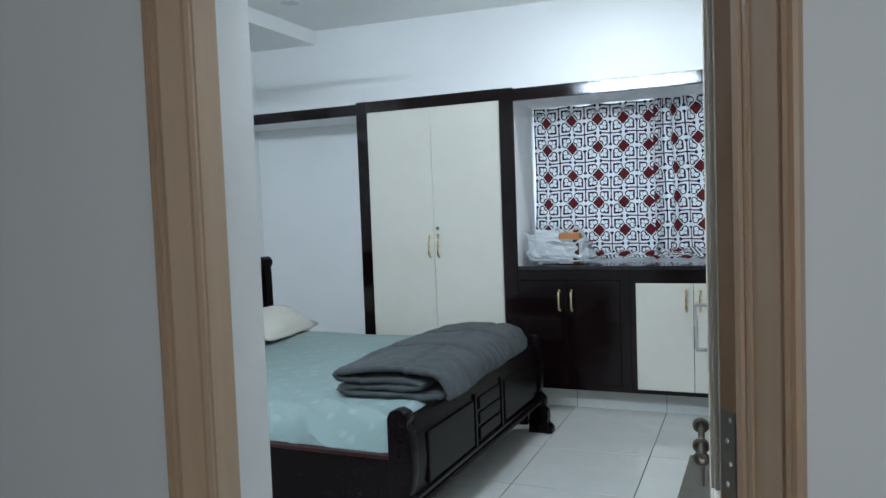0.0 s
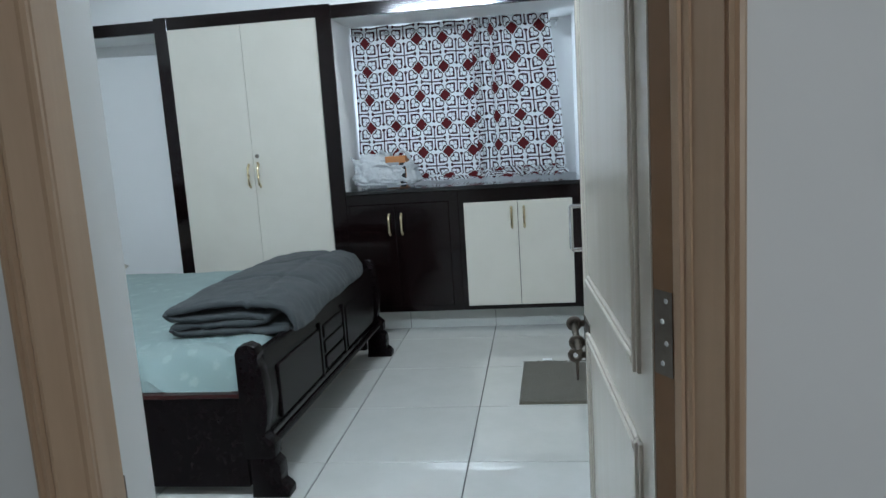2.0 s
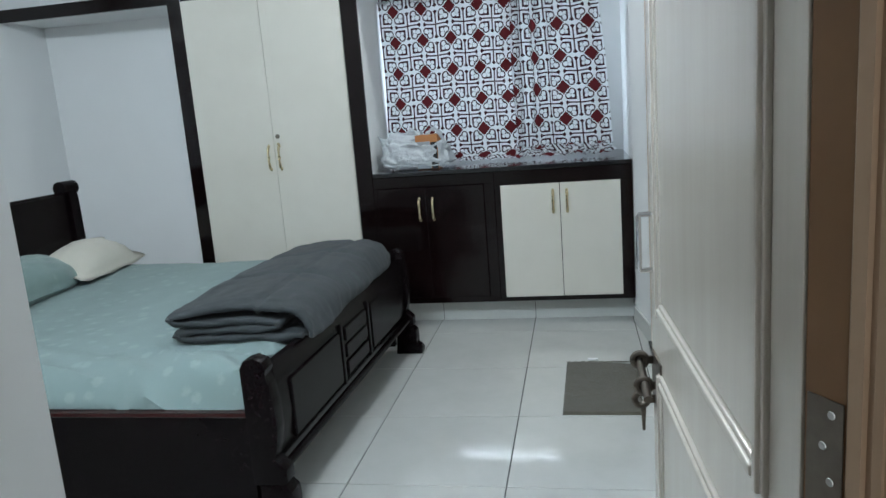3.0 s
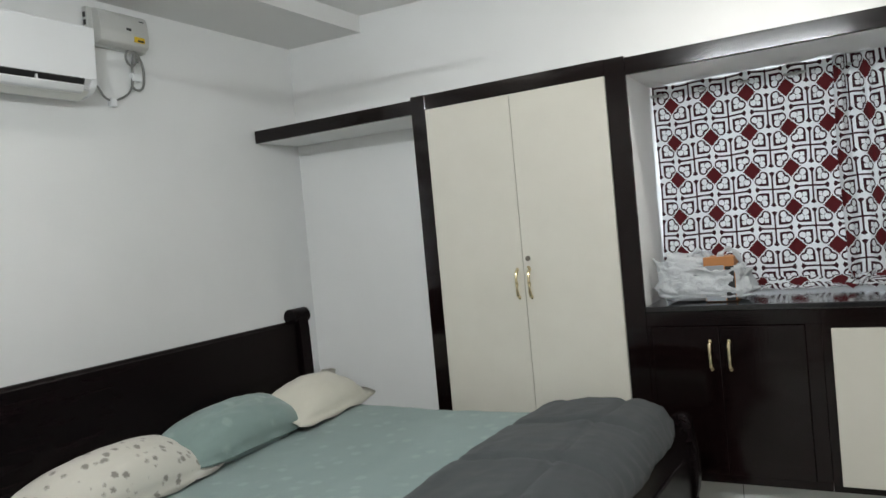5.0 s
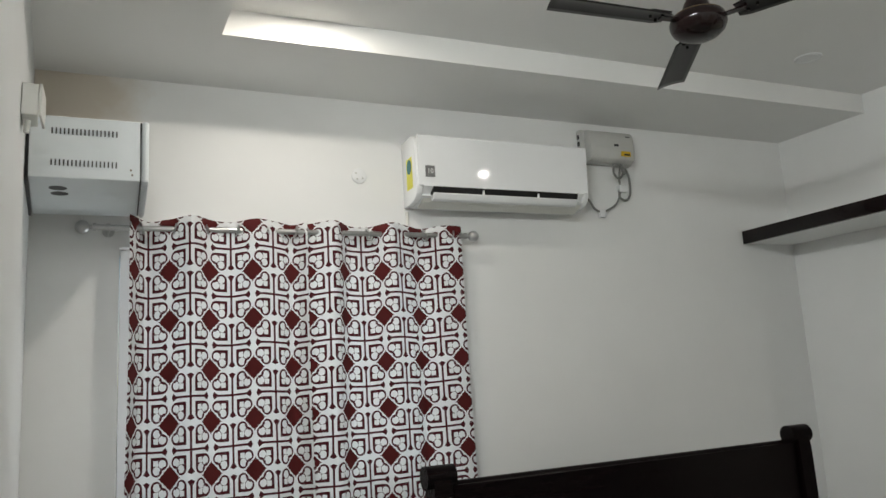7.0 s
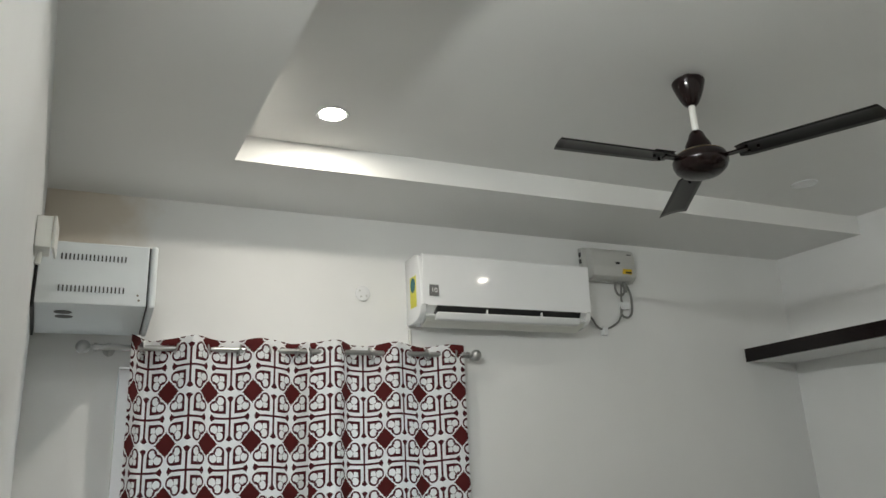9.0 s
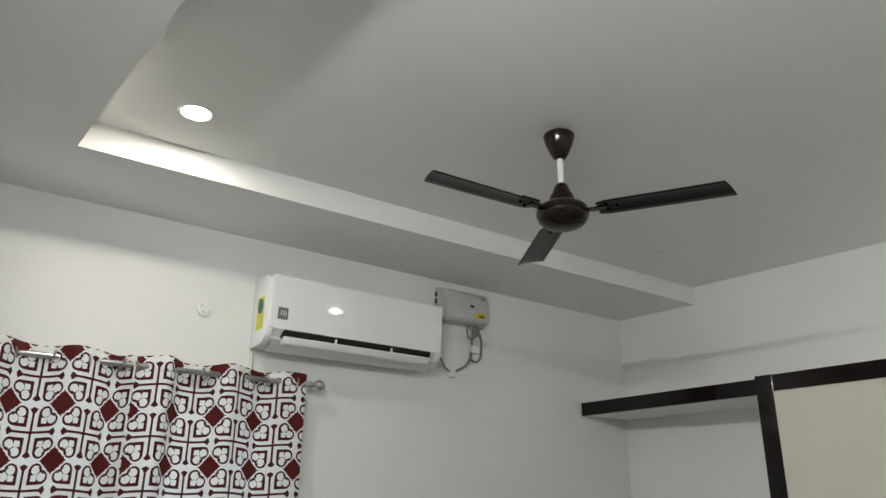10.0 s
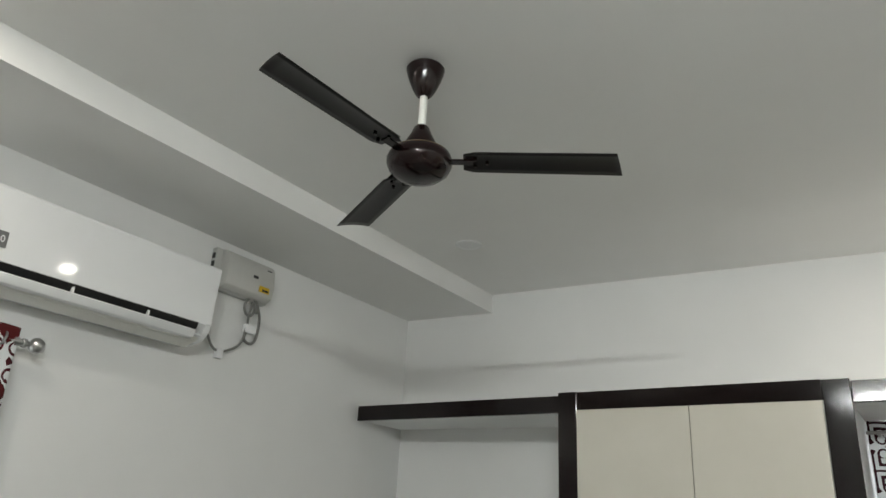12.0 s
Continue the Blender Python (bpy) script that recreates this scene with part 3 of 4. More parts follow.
base = thing("base_cabinet", "low built-in cabinet in dark brown gloss with dark doors", "cabinet", at=(2.9, 0.2, 0))
CB = 0.152
part("carcass", box(NX0 + 0.002, 3.262, 0.022, 0.5, CB, 0.962), DARK, base)
part("rail", box(NX0 + 0.002, 3.262, -0.002, 0.021, 0.895, 0.962, 0.001), DARK, base)
part("rail", box(NX0 + 0.002, 3.262, -0.002, 0.021, CB, 0.19, 0.001), DARK, base)
part("stile", box(NX0 + 0.002, 2.53, -0.002, 0.021, 0.1905, 0.8945, 0.001), DARK, base)
part("stile", box(3.20, 3.262, -0.002, 0.021, 0.1905, 0.8945, 0.001), DARK, base)
for x0, x1, hx in ((2.532, 2.8385, 2.797), (2.8415, 3.198, 2.881)):
    dr = part("door", box(x0, x1, -0.010, 0.012, 0.193, 0.892, 0.003), DARK, base)
    pull(hx, 0.757, -0.010, 0.125, BRASS, dr, "silvery brass bow handle")
base2 = thing("base_cabinet", "low built-in cabinet with cream doors in a dark frame", "cabinet", at=(3.65, 0.2, 0))
part("carcass", box(3.264, EAST - 0.004, 0.022, 0.5, CB, 0.962), DARK, base2)
part("rail", box(3.264, EAST - 0.004, -0.002, 0.021, 0.878, 0.962, 0.001), DARK, base2)
part("rail", box(3.264, EAST - 0.004, -0.002, 0.021, CB, 0.180, 0.001), DARK, base2)
part("stile", box(3.264, 3.298, -0.002, 0.021, 0.1805, 0.8775, 0.001), DARK, base2)
part("stile", box(4.008, EAST - 0.004, -0.002, 0.021, 0.1805, 0.8775, 0.001), DARK, base2)
for x0, x1, hx in ((3.30, 3.6515, 3.612), (3.6545, 4.006, 3.694)):
    dr = part("door", box(x0, x1, -0.014, 0.006, 0.182, 0.876, 0.003), CREAM, base2)
    pull(hx, 0.768, -0.014, 0.125, BRASS, dr)
sk = part("cabinet_plinth", box(NX0 + 0.002, EAST - 0.004, 0.130, 0.160, 0.0, CB - 0.002, 0.002), SKIRT)
tagged(sk, "off-white tiled plinth under the low cabinets", "plinth", kind="structure")
for x in (2.87, 3.465):
    part("joint", box(x - 0.0015, x + 0.0015, 0.1285, 0.131, 0.002, CB - 0.004), GROUT, sk)
ct = part("countertop", prism([(NX0 + 0.004, -0.012), (EAST - 0.003, -0.012), (EAST - 0.003, north(EAST) - 0.004), (NX0 + 0.004, north(NX0) - 0.004)], 0.963, 0.990, bev=0.004), GRANITE)
tagged(ct, "polished black granite top of the window niche", "countertop")


# ---- curtains ----
def curtain(name, label, along, a, b, off, z0, z1, folds, depth, mat, seed, cloth_w, lean=0.0, pool=0.0, period=0.205, phase=0.0, vphase=0.0):
    """Hanging printed cloth with soft folds; along x or y from a to b, off across."""
    rnd = random.Random(seed)
    nu, nv = 150, 60
    ph = [rnd.uniform(0, 6.3) for _ in range(4)]
    bm = bmesh.new()
    uvl = bm.loops.layers.uv.new("UVMap")
    grid, uvs = [], []
    for j in range(nv + 1):
        v = j / nv
        z = z1 + (z0 - z1) * v
        row, urow = [], []
        s, last = 0.0, None
        for i in range(nu + 1):
            u = i / nu
            amp = depth * (0.75 + 0.35 * math.sin(ph[0] + 5 * u)) * (1.0 - 0.25 * v)
            w = math.sin(2 * math.pi * folds * (u + 0.012 * math.sin(9 * u + ph[1])) + ph[2] + 0.25 * v * math.sin(ph[3] + 4 * u))
            w2 = 0.25 * math.sin(2 * math.pi * folds * 2.3 * u + ph[0] + v * 1.3)
            n = amp * (w + w2)
            t = a + (b - a) * u + lean * v * (u - 0.1) + 0.012 * math.sin(6 * v + 9 * u + ph[3]) * v
            zz = z + 0.006 * math.sin(2 * math.pi * folds * u + ph[2]) * (1 - v)
            if pool and v > 0.94:
                k = (v - 0.94) / 0.06
                n -= k * pool * (0.6 + 0.4 * math.sin(11 * u + ph[1]) * math.sin(23 * u))
                zz = z0 + (z1 - z0) * 0.06 * (1 - k) ** 2 + pool * 0.28 * abs(math.sin(27 * u + 6 * k + 2 * math.sin(9 * u))) * (1 - 0.4 * k) + 0.008
                t += 0.02 * math.sin(40 * u + 7 * k)
            p = Vector((t, off + n, zz)) if along == "x" else Vector((off + n, t, zz))
            if last is not None:
                s += math.hypot(p.x - last.x, p.y - last.y)
            last = p
            row.append(bm.verts.new(p))
            urow.append((s, (z - z0) - (max(0, v - 0.94) / 0.06 * pool * 1.5 if pool else 0)))
        tot = urow[-1][0] or 1
        grid.append(row)
        uvs.append([(q * cloth_w / tot / period + phase, c / period + vphase) for q, c in urow])
    for j in range(nv):
        for i in range(nu):
            f = bm.faces.new((grid[j][i], grid[j][i + 1], grid[j + 1][i + 1], grid[j + 1][i]))
            for lp, (jj, ii) in zip(f.loops, ((j, i), (j, i + 1), (j + 1, i + 1), (j + 1, i))):
                lp[uvl].uv = uvs[jj][ii]
    c = thing(name, label, "curtain")
    p = part("cloth", bm, mat, c, smooth=True, auto=False)
    so = p.modifiers.new("thickness", "SOLIDIFY")
    so.thickness = 0.0015
    return c, folds, ph


ROD_X, ROD_Z = 0.092, 2.128
rod = thing("curtain_rod", "brushed steel curtain rod with turned ball finials on the wall", "curtain rod", at=(ROD_X, -2.7, ROD_Z))
part("pole", tube([(ROD_X, -3.575, ROD_Z), (ROD_X, -1.88, ROD_Z)], 0.0125, seg=16), STEEL, rod, smooth=True)
for y, s in ((-3.575, -1), (-1.88, 1)):
    fb = bmnew()
    tube([(ROD_X, y, ROD_Z), (ROD_X, y + s * 0.012, ROD_Z), (ROD_X, y + s * 0.014, ROD_Z), (ROD_X, y + s * 0.03, ROD_Z)], [0.017, 0.017, 0.010, 0.010], fb, 14)
    ball((ROD_X, y + s * 0.052, ROD_Z), 0.029, fb, 16)
    part("finial", fb, STEEL, rod, smooth=True)
for y in (-3.53, -1.905):
    br = bmnew()
    tube([(0.003, y, ROD_Z), (ROD_X - 0.004, y, ROD_Z)], 0.007, br, 10)
    tube([(0.001, y, ROD_Z), (0.007, y, ROD_Z)], 0.025, br, 16)
    tube([(ROD_X, y - 0.008, ROD_Z), (ROD_X, y + 0.008, ROD_Z)], 0.017, br, 14)
    tube([(ROD_X, y, ROD_Z - 0.012), (ROD_X, y, ROD_Z - 0.04)], 0.005, br, 8)
    part("bracket", br, STEEL, rod, smooth=True)
WPRINT = dict(period=0.2135, vphase=0.742)
for a, b, folds, cw_, ph, seed in ((-3.447, -2.69, 2.6, 0.99, 0.82, 4), (-2.735, -1.90, 2.7, 0.93, 0.81, 15)):
    cur_, _, _ = curtain("curtain", "long white curtain printed with maroon hearts, crosses and red lozenges", "y", a, b, ROD_X + (0.012 if a < -3 else 0.0), 0.18, 2.172, folds, 0.054 if a < -3 else 0.044, CURTAIN_W, seed, cw_, phase=ph, **WPRINT)
    cur_["group"] = "long curtains on the rod"
    for i in range(6):
        y = a + 0.05 + i * (b - a - 0.1) / 5
        rg = bmnew()
        tube([(ROD_X + 0.024 * math.cos(k * math.pi / 8), y + 0.006 * (1 if i % 2 else -1) * math.sin(k * math.pi / 8), ROD_Z + 0.024 * math.sin(k * math.pi / 8)) for k in range(17)], 0.0045, rg, 8, False)
        part("eyelet", rg, STEEL, cur_, "steel eyelet", True)

nrod = thing("curtain_rod", "thin metal curtain rod across the window niche", "curtain rod", at=(3.2, 0.5, 2.06))
part("pole", tube([(NX0 + 0.001, 0.50, 2.065), (EAST - 0.1, 0.50, 2.065)], 0.008, seg=12), STEEL, nrod, smooth=True)
for x in (NX0 + 0.045, EAST - 0.12):
    part("bracket", box(x, x + 0.012, 0.49, north(x) - 0.001, 2.045, 2.062, 0.002), STEEL, nrod)
curtain("curtain", "white curtain with darker maroon hearts and red lozenges over the counter", "x", NX0 + 0.008, 3.41, 0.485, 0.992, 2.11, 4.0, 0.022, CURTAIN_N, 9, 0.975, 0.0, 0.05, period=0.1985, phase=0.47, vphase=0.914)
curtain("curtain", "gathered printed curtain, its hem heaped on the black counter", "x", 3.38, 3.915, 0.465, 0.992, 2.115, 4.4, 0.034, CURTAIN_N, 21, 0.70, 0.11, 0.13, period=0.1985, phase=0.95, vphase=0.781)

# ---- carrier bag with a carton ----
bag = thing("carrier_bag", "crumpled white plastic carrier bag round an orange carton on the counter", "bag", at=(2.74, 0.2, 0.99))
part("carton", box(2.775, 2.915, 0.103, 0.25, 0.994, 1.205, 0.003), CARTON, bag, "orange and grey cardboard carton")
part("carton_label", box(2.778, 2.868, 0.0995, 0.1025, 0.996, 1.165, 0.001), plain("carton_grey", (0.30, 0.32, 0.34), 0.6), bag)
part("carton_stripe", box(2.872, 2.912, 0.0995, 0.1025, 0.996, 1.16, 0.001), BLACK, bag)
bb = bmnew()
q = bmesh.ops.create_icosphere(bb, subdivisions=5, radius=1.0)
for v in q["verts"]:
    c = v.co.copy()
    p = Vector((math.copysign(abs(c.x) ** 0.45, c.x), math.copysign(abs(c.y) ** 0.45, c.y), math.copysign(abs(c.z) ** 0.5, c.z)))
    n = noise.turbulence(c * 2.2, 4, True, noise_basis="BLENDER")
    f = 0.92 + 0.22 * (n - 0.5)
    top = 0.185 if p.x < 0.25 else 0.15
    v.co = Vector((2.745 + p.x * 0.215 * f + 0.05 * max(0, p.x) * (1 - p.z) * 0.5, 0.20 + p.y * 0.12 * f, 0.994 + (p.z * 0.5 + 0.5) * (top + 0.03) * (0.9 + 0.3 * (n - 0.4))))
for f in [f for f in bb.faces if f.calc_center_median().z > 1.145 and 2.79 < f.calc_center_median().x < 2.90]:
    bb.faces.remove(f)
part("bag_film", bb, BAGM, bag, smooth=True, auto=False)
hb = bmnew()
for k, (x, w) in enumerate(((2.74, 0.07), (2.88, 0.07))):
    pts = smoothline([(x - w, 0.17, 1.13), (x - w * 0.4, 0.15, 1.215), (x + w * 0.3, 0.16, 1.235), (x + w, 0.18, 1.15)], 5)
    tube(pts, [0.012 + 0.006 * math.sin(i * 1.7) for i in range(len(pts))], hb, 7)
part("bag_handles", hb, BAGM, bag, smooth=True)

# ---- bed ----
bed = thing("bed", "very dark polished wooden double bed with panelled footboard and plain headboard", "bed", at=(1.75, -1.35, 0))
FX0, FX1, FY0, FY1 = 2.655, 2.715, -2.27, -0.46


def s_board(y0, y1):
    """The wavy end board of the footboard, in x and z."""
    pts = [(2.64, 0.16), (2.64, 0.575), (2.655, 0.602), (2.69, 0.612), (2.722, 0.598), (2.732, 0.572), (2.724, 0.55), (2.735, 0.52), (2.745, 0.44), (2.748, 0.36),
           (2.738, 0.29), (2.722, 0.25), (2.745, 0.235), (2.762, 0.215), (2.762, 0.17), (2.75, 0.16)]
    return extrude(pts, "y", y0, y1, bev=0.003)


def s_foot(y0, y1):
    pts = [(2.655, 0.035), (2.66, 0.158), (2.75, 0.158), (2.772, 0.135), (2.775, 0.09), (2.768, 0.055), (2.79, 0.045), (2.802, 0.028), (2.80, 0.0), (2.65, 0.0)]
    return extrude(pts, "y", y0, y1, bev=0.003)


for y0, y1 in ((FY0, FY0 + 0.062), (FY1 - 0.062, FY1)):
    part("foot_post", s_board(y0, y1), BEDWOOD, bed, smooth=True)
    part("foot", s_foot(y0 + 0.002, y1 + 0.012), BEDWOOD, bed, smooth=True)
fbp = part("footboard", extrude([(2.66, 0.18), (2.66, 0.535), (2.675, 0.556), (2.70, 0.556), (2.712, 0.535), (2.722, 0.48), (2.726, 0.36), (2.716, 0.24), (2.70, 0.18)], "y", FY0 + 0.0625, FY1 - 0.0625), BEDWOOD, bed, smooth=True)
L = FY1 - FY0


def foot_panel(t0, t1, z0, z1, name="raised_panel"):
    y0, y1 = FY0 + L * t0, FY0 + L * t1
    return part(name, box(2.712, 2.733, y0, y1, z0, z1, 0.006), BEDWOOD, fbp)


foot_panel(0.10, 0.38, 0.255, 0.475)
foot_panel(0.62, 0.90, 0.255, 0.475)
for k in range(3):
    foot_panel(0.42, 0.58, 0.262 + 0.076 * k, 0.322 + 0.076 * k, "slat")
for t in (0.397, 0.600):
    foot_panel(t - 0.008, t + 0.008, 0.235, 0.50, "stile")
part("lower_rail", tube([(2.735, FY0 + 0.063, 0.205), (2.735, FY1 - 0.063, 0.205)], 0.016, seg=12), BEDWOOD, fbp, smooth=True)
for y0, y1, s in ((FY0 + 0.012, FY0 + 0.05, -1), (FY1 - 0.05, FY1 - 0.012, 1)):
    part("side_rail", box(0.86, 2.642, y0, y1, 0.04, 0.40, 0.003), BEDWOOD, bed)
    part("rail_lip", box(0.86, 2.640, y0 - 0.008, y1 + 0.008, 0.4005, 0.418, 0.005), BEDLIP, bed)
part("slatted_base", box(0.86, 2.65, FY0 + 0.051, FY1 - 0.051, 0.30, 0.36), BEDWOOD, bed)
HX = 0.80
hbp = part("headboard", prism([(HX - 0.03, -2.34), (HX + 0.02, -2.34), (HX + 0.02, -0.60), (HX - 0.03, -0.60)], 0.10, 1.035, bev=0.004), BEDWOOD, bed)
part("cap_rail", tube([(HX - 0.01, -2.34, 1.03), (HX - 0.01, -0.60, 1.03)], 0.018, seg=12), BEDWOOD, hbp, smooth=True)
for y0, y1 in ((-2.435, -2.341), (-0.599, -0.505)):
    part("head_post", extrude([(HX - 0.05, 0.0), (HX - 0.045, 0.6), (HX - 0.055, 1.0), (HX - 0.05, 1.06), (HX + 0.035, 1.06), (HX + 0.04, 1.0), (HX + 0.045, 0.5), (HX + 0.05, 0.0)], "y", y0 + 0.01, y1 - 0.01, bev=0.004), BEDWOOD, bed)
    part("scroll", tube([(HX - 0.005, y0 - 0.012, 1.068), (HX - 0.005, y1 + 0.012, 1.068)], 0.042, seg=20), BEDWOOD, bed, smooth=True)

# mattress with its sheet
MX0, MX1, MY0, MY1 = 0.87, 2.637, -2.235, -0.37
mb = bmnew()
nx, ny = 130, 130
rows = []
for j in range(ny + 1):
    row = []
    for i in range(nx + 1):
        u, v = i / nx, j / ny
        x, y = MX0 + (MX1 - MX0) * u, MY0 + (MY1 - MY0) * v
        e = min(v, 1 - v) * (MY1 - MY0)
        g = min(1 - u, u) * (MX1 - MX0)
        drop = (0.11 * max(0, 1 - e / 0.13) ** 2.2 if v < 0.5 else 0.07 * max(0, 1 - e / 0.06) ** 2) + 0.02 * max(0, 1 - g / 0.06) ** 2
        near = max(0, 1 - (y - MY0) / 0.55)
        wr = (0.014 + 0.045 * max(0, u - 0.6)) * near * max(0, u - 0.2) * 1.5 * math.sin(34 * (x * 0.5 + (y - MY0) * 0.9) + 5 * noise.noise(Vector((x * 3, y * 3, 0))))
        n5 = noise.noise(Vector((x * 2.6, y * 2.6, 7)))
        ridge = 1 - abs(math.sin(17 * (x * 0.42 + (y - MY0) * 1.15) + 4 * n5))
        wr += 0.036 * near ** 1.5 * max(0, u - 0.25) * ridge ** 3 + 0.020 * near * ridge ** 2 * max(0, u - 0.55)
        z = 0.535 + 0.028 * min(1, max(0, (v - 0.45) / 0.4)) - drop + 0.008 * noise.noise(Vector((x * 2.2, y * 2.2, 1))) + 0.004 * noise.noise(Vector((x * 9, y * 9, 4))) + wr
        row.append(mb.verts.new((x, y, z)))
    rows.append(row)
for j in range(ny):
    for i in range(nx):
        mb.faces.new((rows[j][i], rows[j][i + 1], rows[j + 1][i + 1], rows[j + 1][i]))
rim = rows[0] + [r[-1] for r in rows[1:]] + rows[-1][::-1][1:] + [r[0] for r in rows[::-1][1:-1]]
low = [mb.verts.new((v.co.x, v.co.y, 0.42)) for v in rim]
for k in range(len(rim)):
    n2 = (k + 1) % len(rim)
    mb.faces.new((rim[k], rim[n2], low[n2], low[k]))
mb.faces.new(low)
mt_ = thing("mattress", "mattress under a rumpled mint green sheet with faint flowers", "mattress", at=(1.75, -1.36, 0.42))
sheet = part("sheet", mb, SHEET, mt_, smooth=True)
part("mattress_core", box(MX0 + 0.02, MX1 - 0.02, MY0 + 0.02, MY1 - 0.14, 0.362, 0.419, 0.01), CREAMCL, mt_)

# folded quilt: one long strip folded over itself
QX, QZ, QT, QS = 2.19, 0.544, 0.029, 0.64
line = [(0.80, 0.026), (0.60, 0.030), (0.35, 0.034), (0.12, 0.028), (0.05, 0.034), (0.022, 0.052), (0.05, 0.072), (0.15, 0.078), (0.42, 0.084), (0.62, 0.090), (0.665, 0.102), (0.64, 0.124),
        (0.40, 0.130), (0.12, 0.124), (0.03, 0.134), (0.0, 0.158), (0.03, 0.182), (0.14, 0.196), (0.35, 0.214), (0.58, 0.214), (0.74, 0.188), (0.82, 0.130), (0.86, 0.060), (0.86, 0.022)]
cl = [Vector((p[0], p[1])) for p in [(q.x, q.y) for q in smoothline([(x, z, 0) for x, z in line], 7)]]
side_a, side_b = [], []
for i, p in enumerate(cl):
    d = (cl[min(i + 1, len(cl) - 1)] - cl[max(i - 1, 0)]).normalized()
    nrm = Vector((-d.y, d.x))
    side_a.append(p + nrm * QT)
    side_b.append(p - nrm * QT)
ring = side_a + side_b[::-1]
qb = bmnew()
QY0, QY1, ns = -1.92, -0.62, 110
prev = None
seam_line = []
for j in range(ns + 1):
    v = j / ns
    y = QY0 + (QY1 - QY0) * v
    puff = min(1.0, (math.sin(math.pi * min(v, 1 - v) * 8) if min(v, 1 - v) < 0.0625 else 1.0) * 0.35 + 0.65)
    seam = 1 - 0.10 * math.exp(-((v - 0.36) / 0.016) ** 2) - 0.10 * math.exp(-((v - 0.70) / 0.02) ** 2)
    cur = []
    for k, p in enumerate(ring):
        q = cl[k] if k < len(cl) else cl[2 * len(cl) - 1 - k]
        edge = max(0.0, 1 - min(v, 1 - v) / 0.10)
        crease = 0.30 * noise.noise(Vector((p.x * 9, p.y * 14, v * 26))) * (0.35 + edge) + 0.26 * noise.noise(Vector((p.x * 30, p.y * 30, v * 60))) * (0.3 + edge)
        w = q + (p - q) * puff * (0.92 + 0.22 * noise.noise(Vector((p.x * 5, p.y * 9, v * 7))) + crease)
        sx = 1.0 + 0.03 * noise.noise(Vector((v * 4, 0, p.y * 8))) + 0.012 * noise.noise(Vector((v * 30, 2, p.y * 8)))
        yy = y + (0.026 * noise.noise(Vector((p.x * 7, p.y * 22, 3))) if v < 0.03 or v > 0.97 else 0)
        top = 1 - 0.09 * math.exp(-((w.x - 0.55 - 0.01 * math.sin(v * 9)) / 0.016) ** 2) if w.y > 0.17 else 1
        zz = w.y * (seam * top if w.y > 0.17 else 1) * (0.98 + 0.10 * math.sin(math.pi * v) + 0.06 * noise.noise(Vector((p.x * 4, v * 5, 2))) + 0.03 * noise.noise(Vector((p.x * 12, v * 16, 5))))
        # the strip hangs over the foot end a little, and runs askew
        cur.append(qb.verts.new((QX + (w.x * sx - 0.11 * v * w.x) * QS, yy + 0.03 * w.x, QZ + zz * 0.66)))
    crest = [q.co for q, p in zip(cur, ring) if abs(p.x - 0.55) < 0.03]
    seam_line.append(max(crest, key=lambda c: c.z).copy())
    if prev:
        for k in range(len(ring)):
            n2 = (k + 1) % len(ring)
            qb.faces.new((prev[k], prev[n2], cur[n2], cur[k]))
    else:
        first = cur
    prev = cur
for c in (first, prev):
    h = len(cl)
    for k in range(h - 1):
        qb.faces.new((c[k], c[k + 1], c[2 * h - 2 - k], c[2 * h - 1 - k]))
quilt = tagged(part("quilt", qb, QUILT, smooth=True, auto=False), "thick dark grey quilt folded on the foot of the bed", "quilt")
part("stitched_seam", tube(seam_line[3:-3], 0.0022, seg=6), QUILT, quilt, "stitched seam", True)


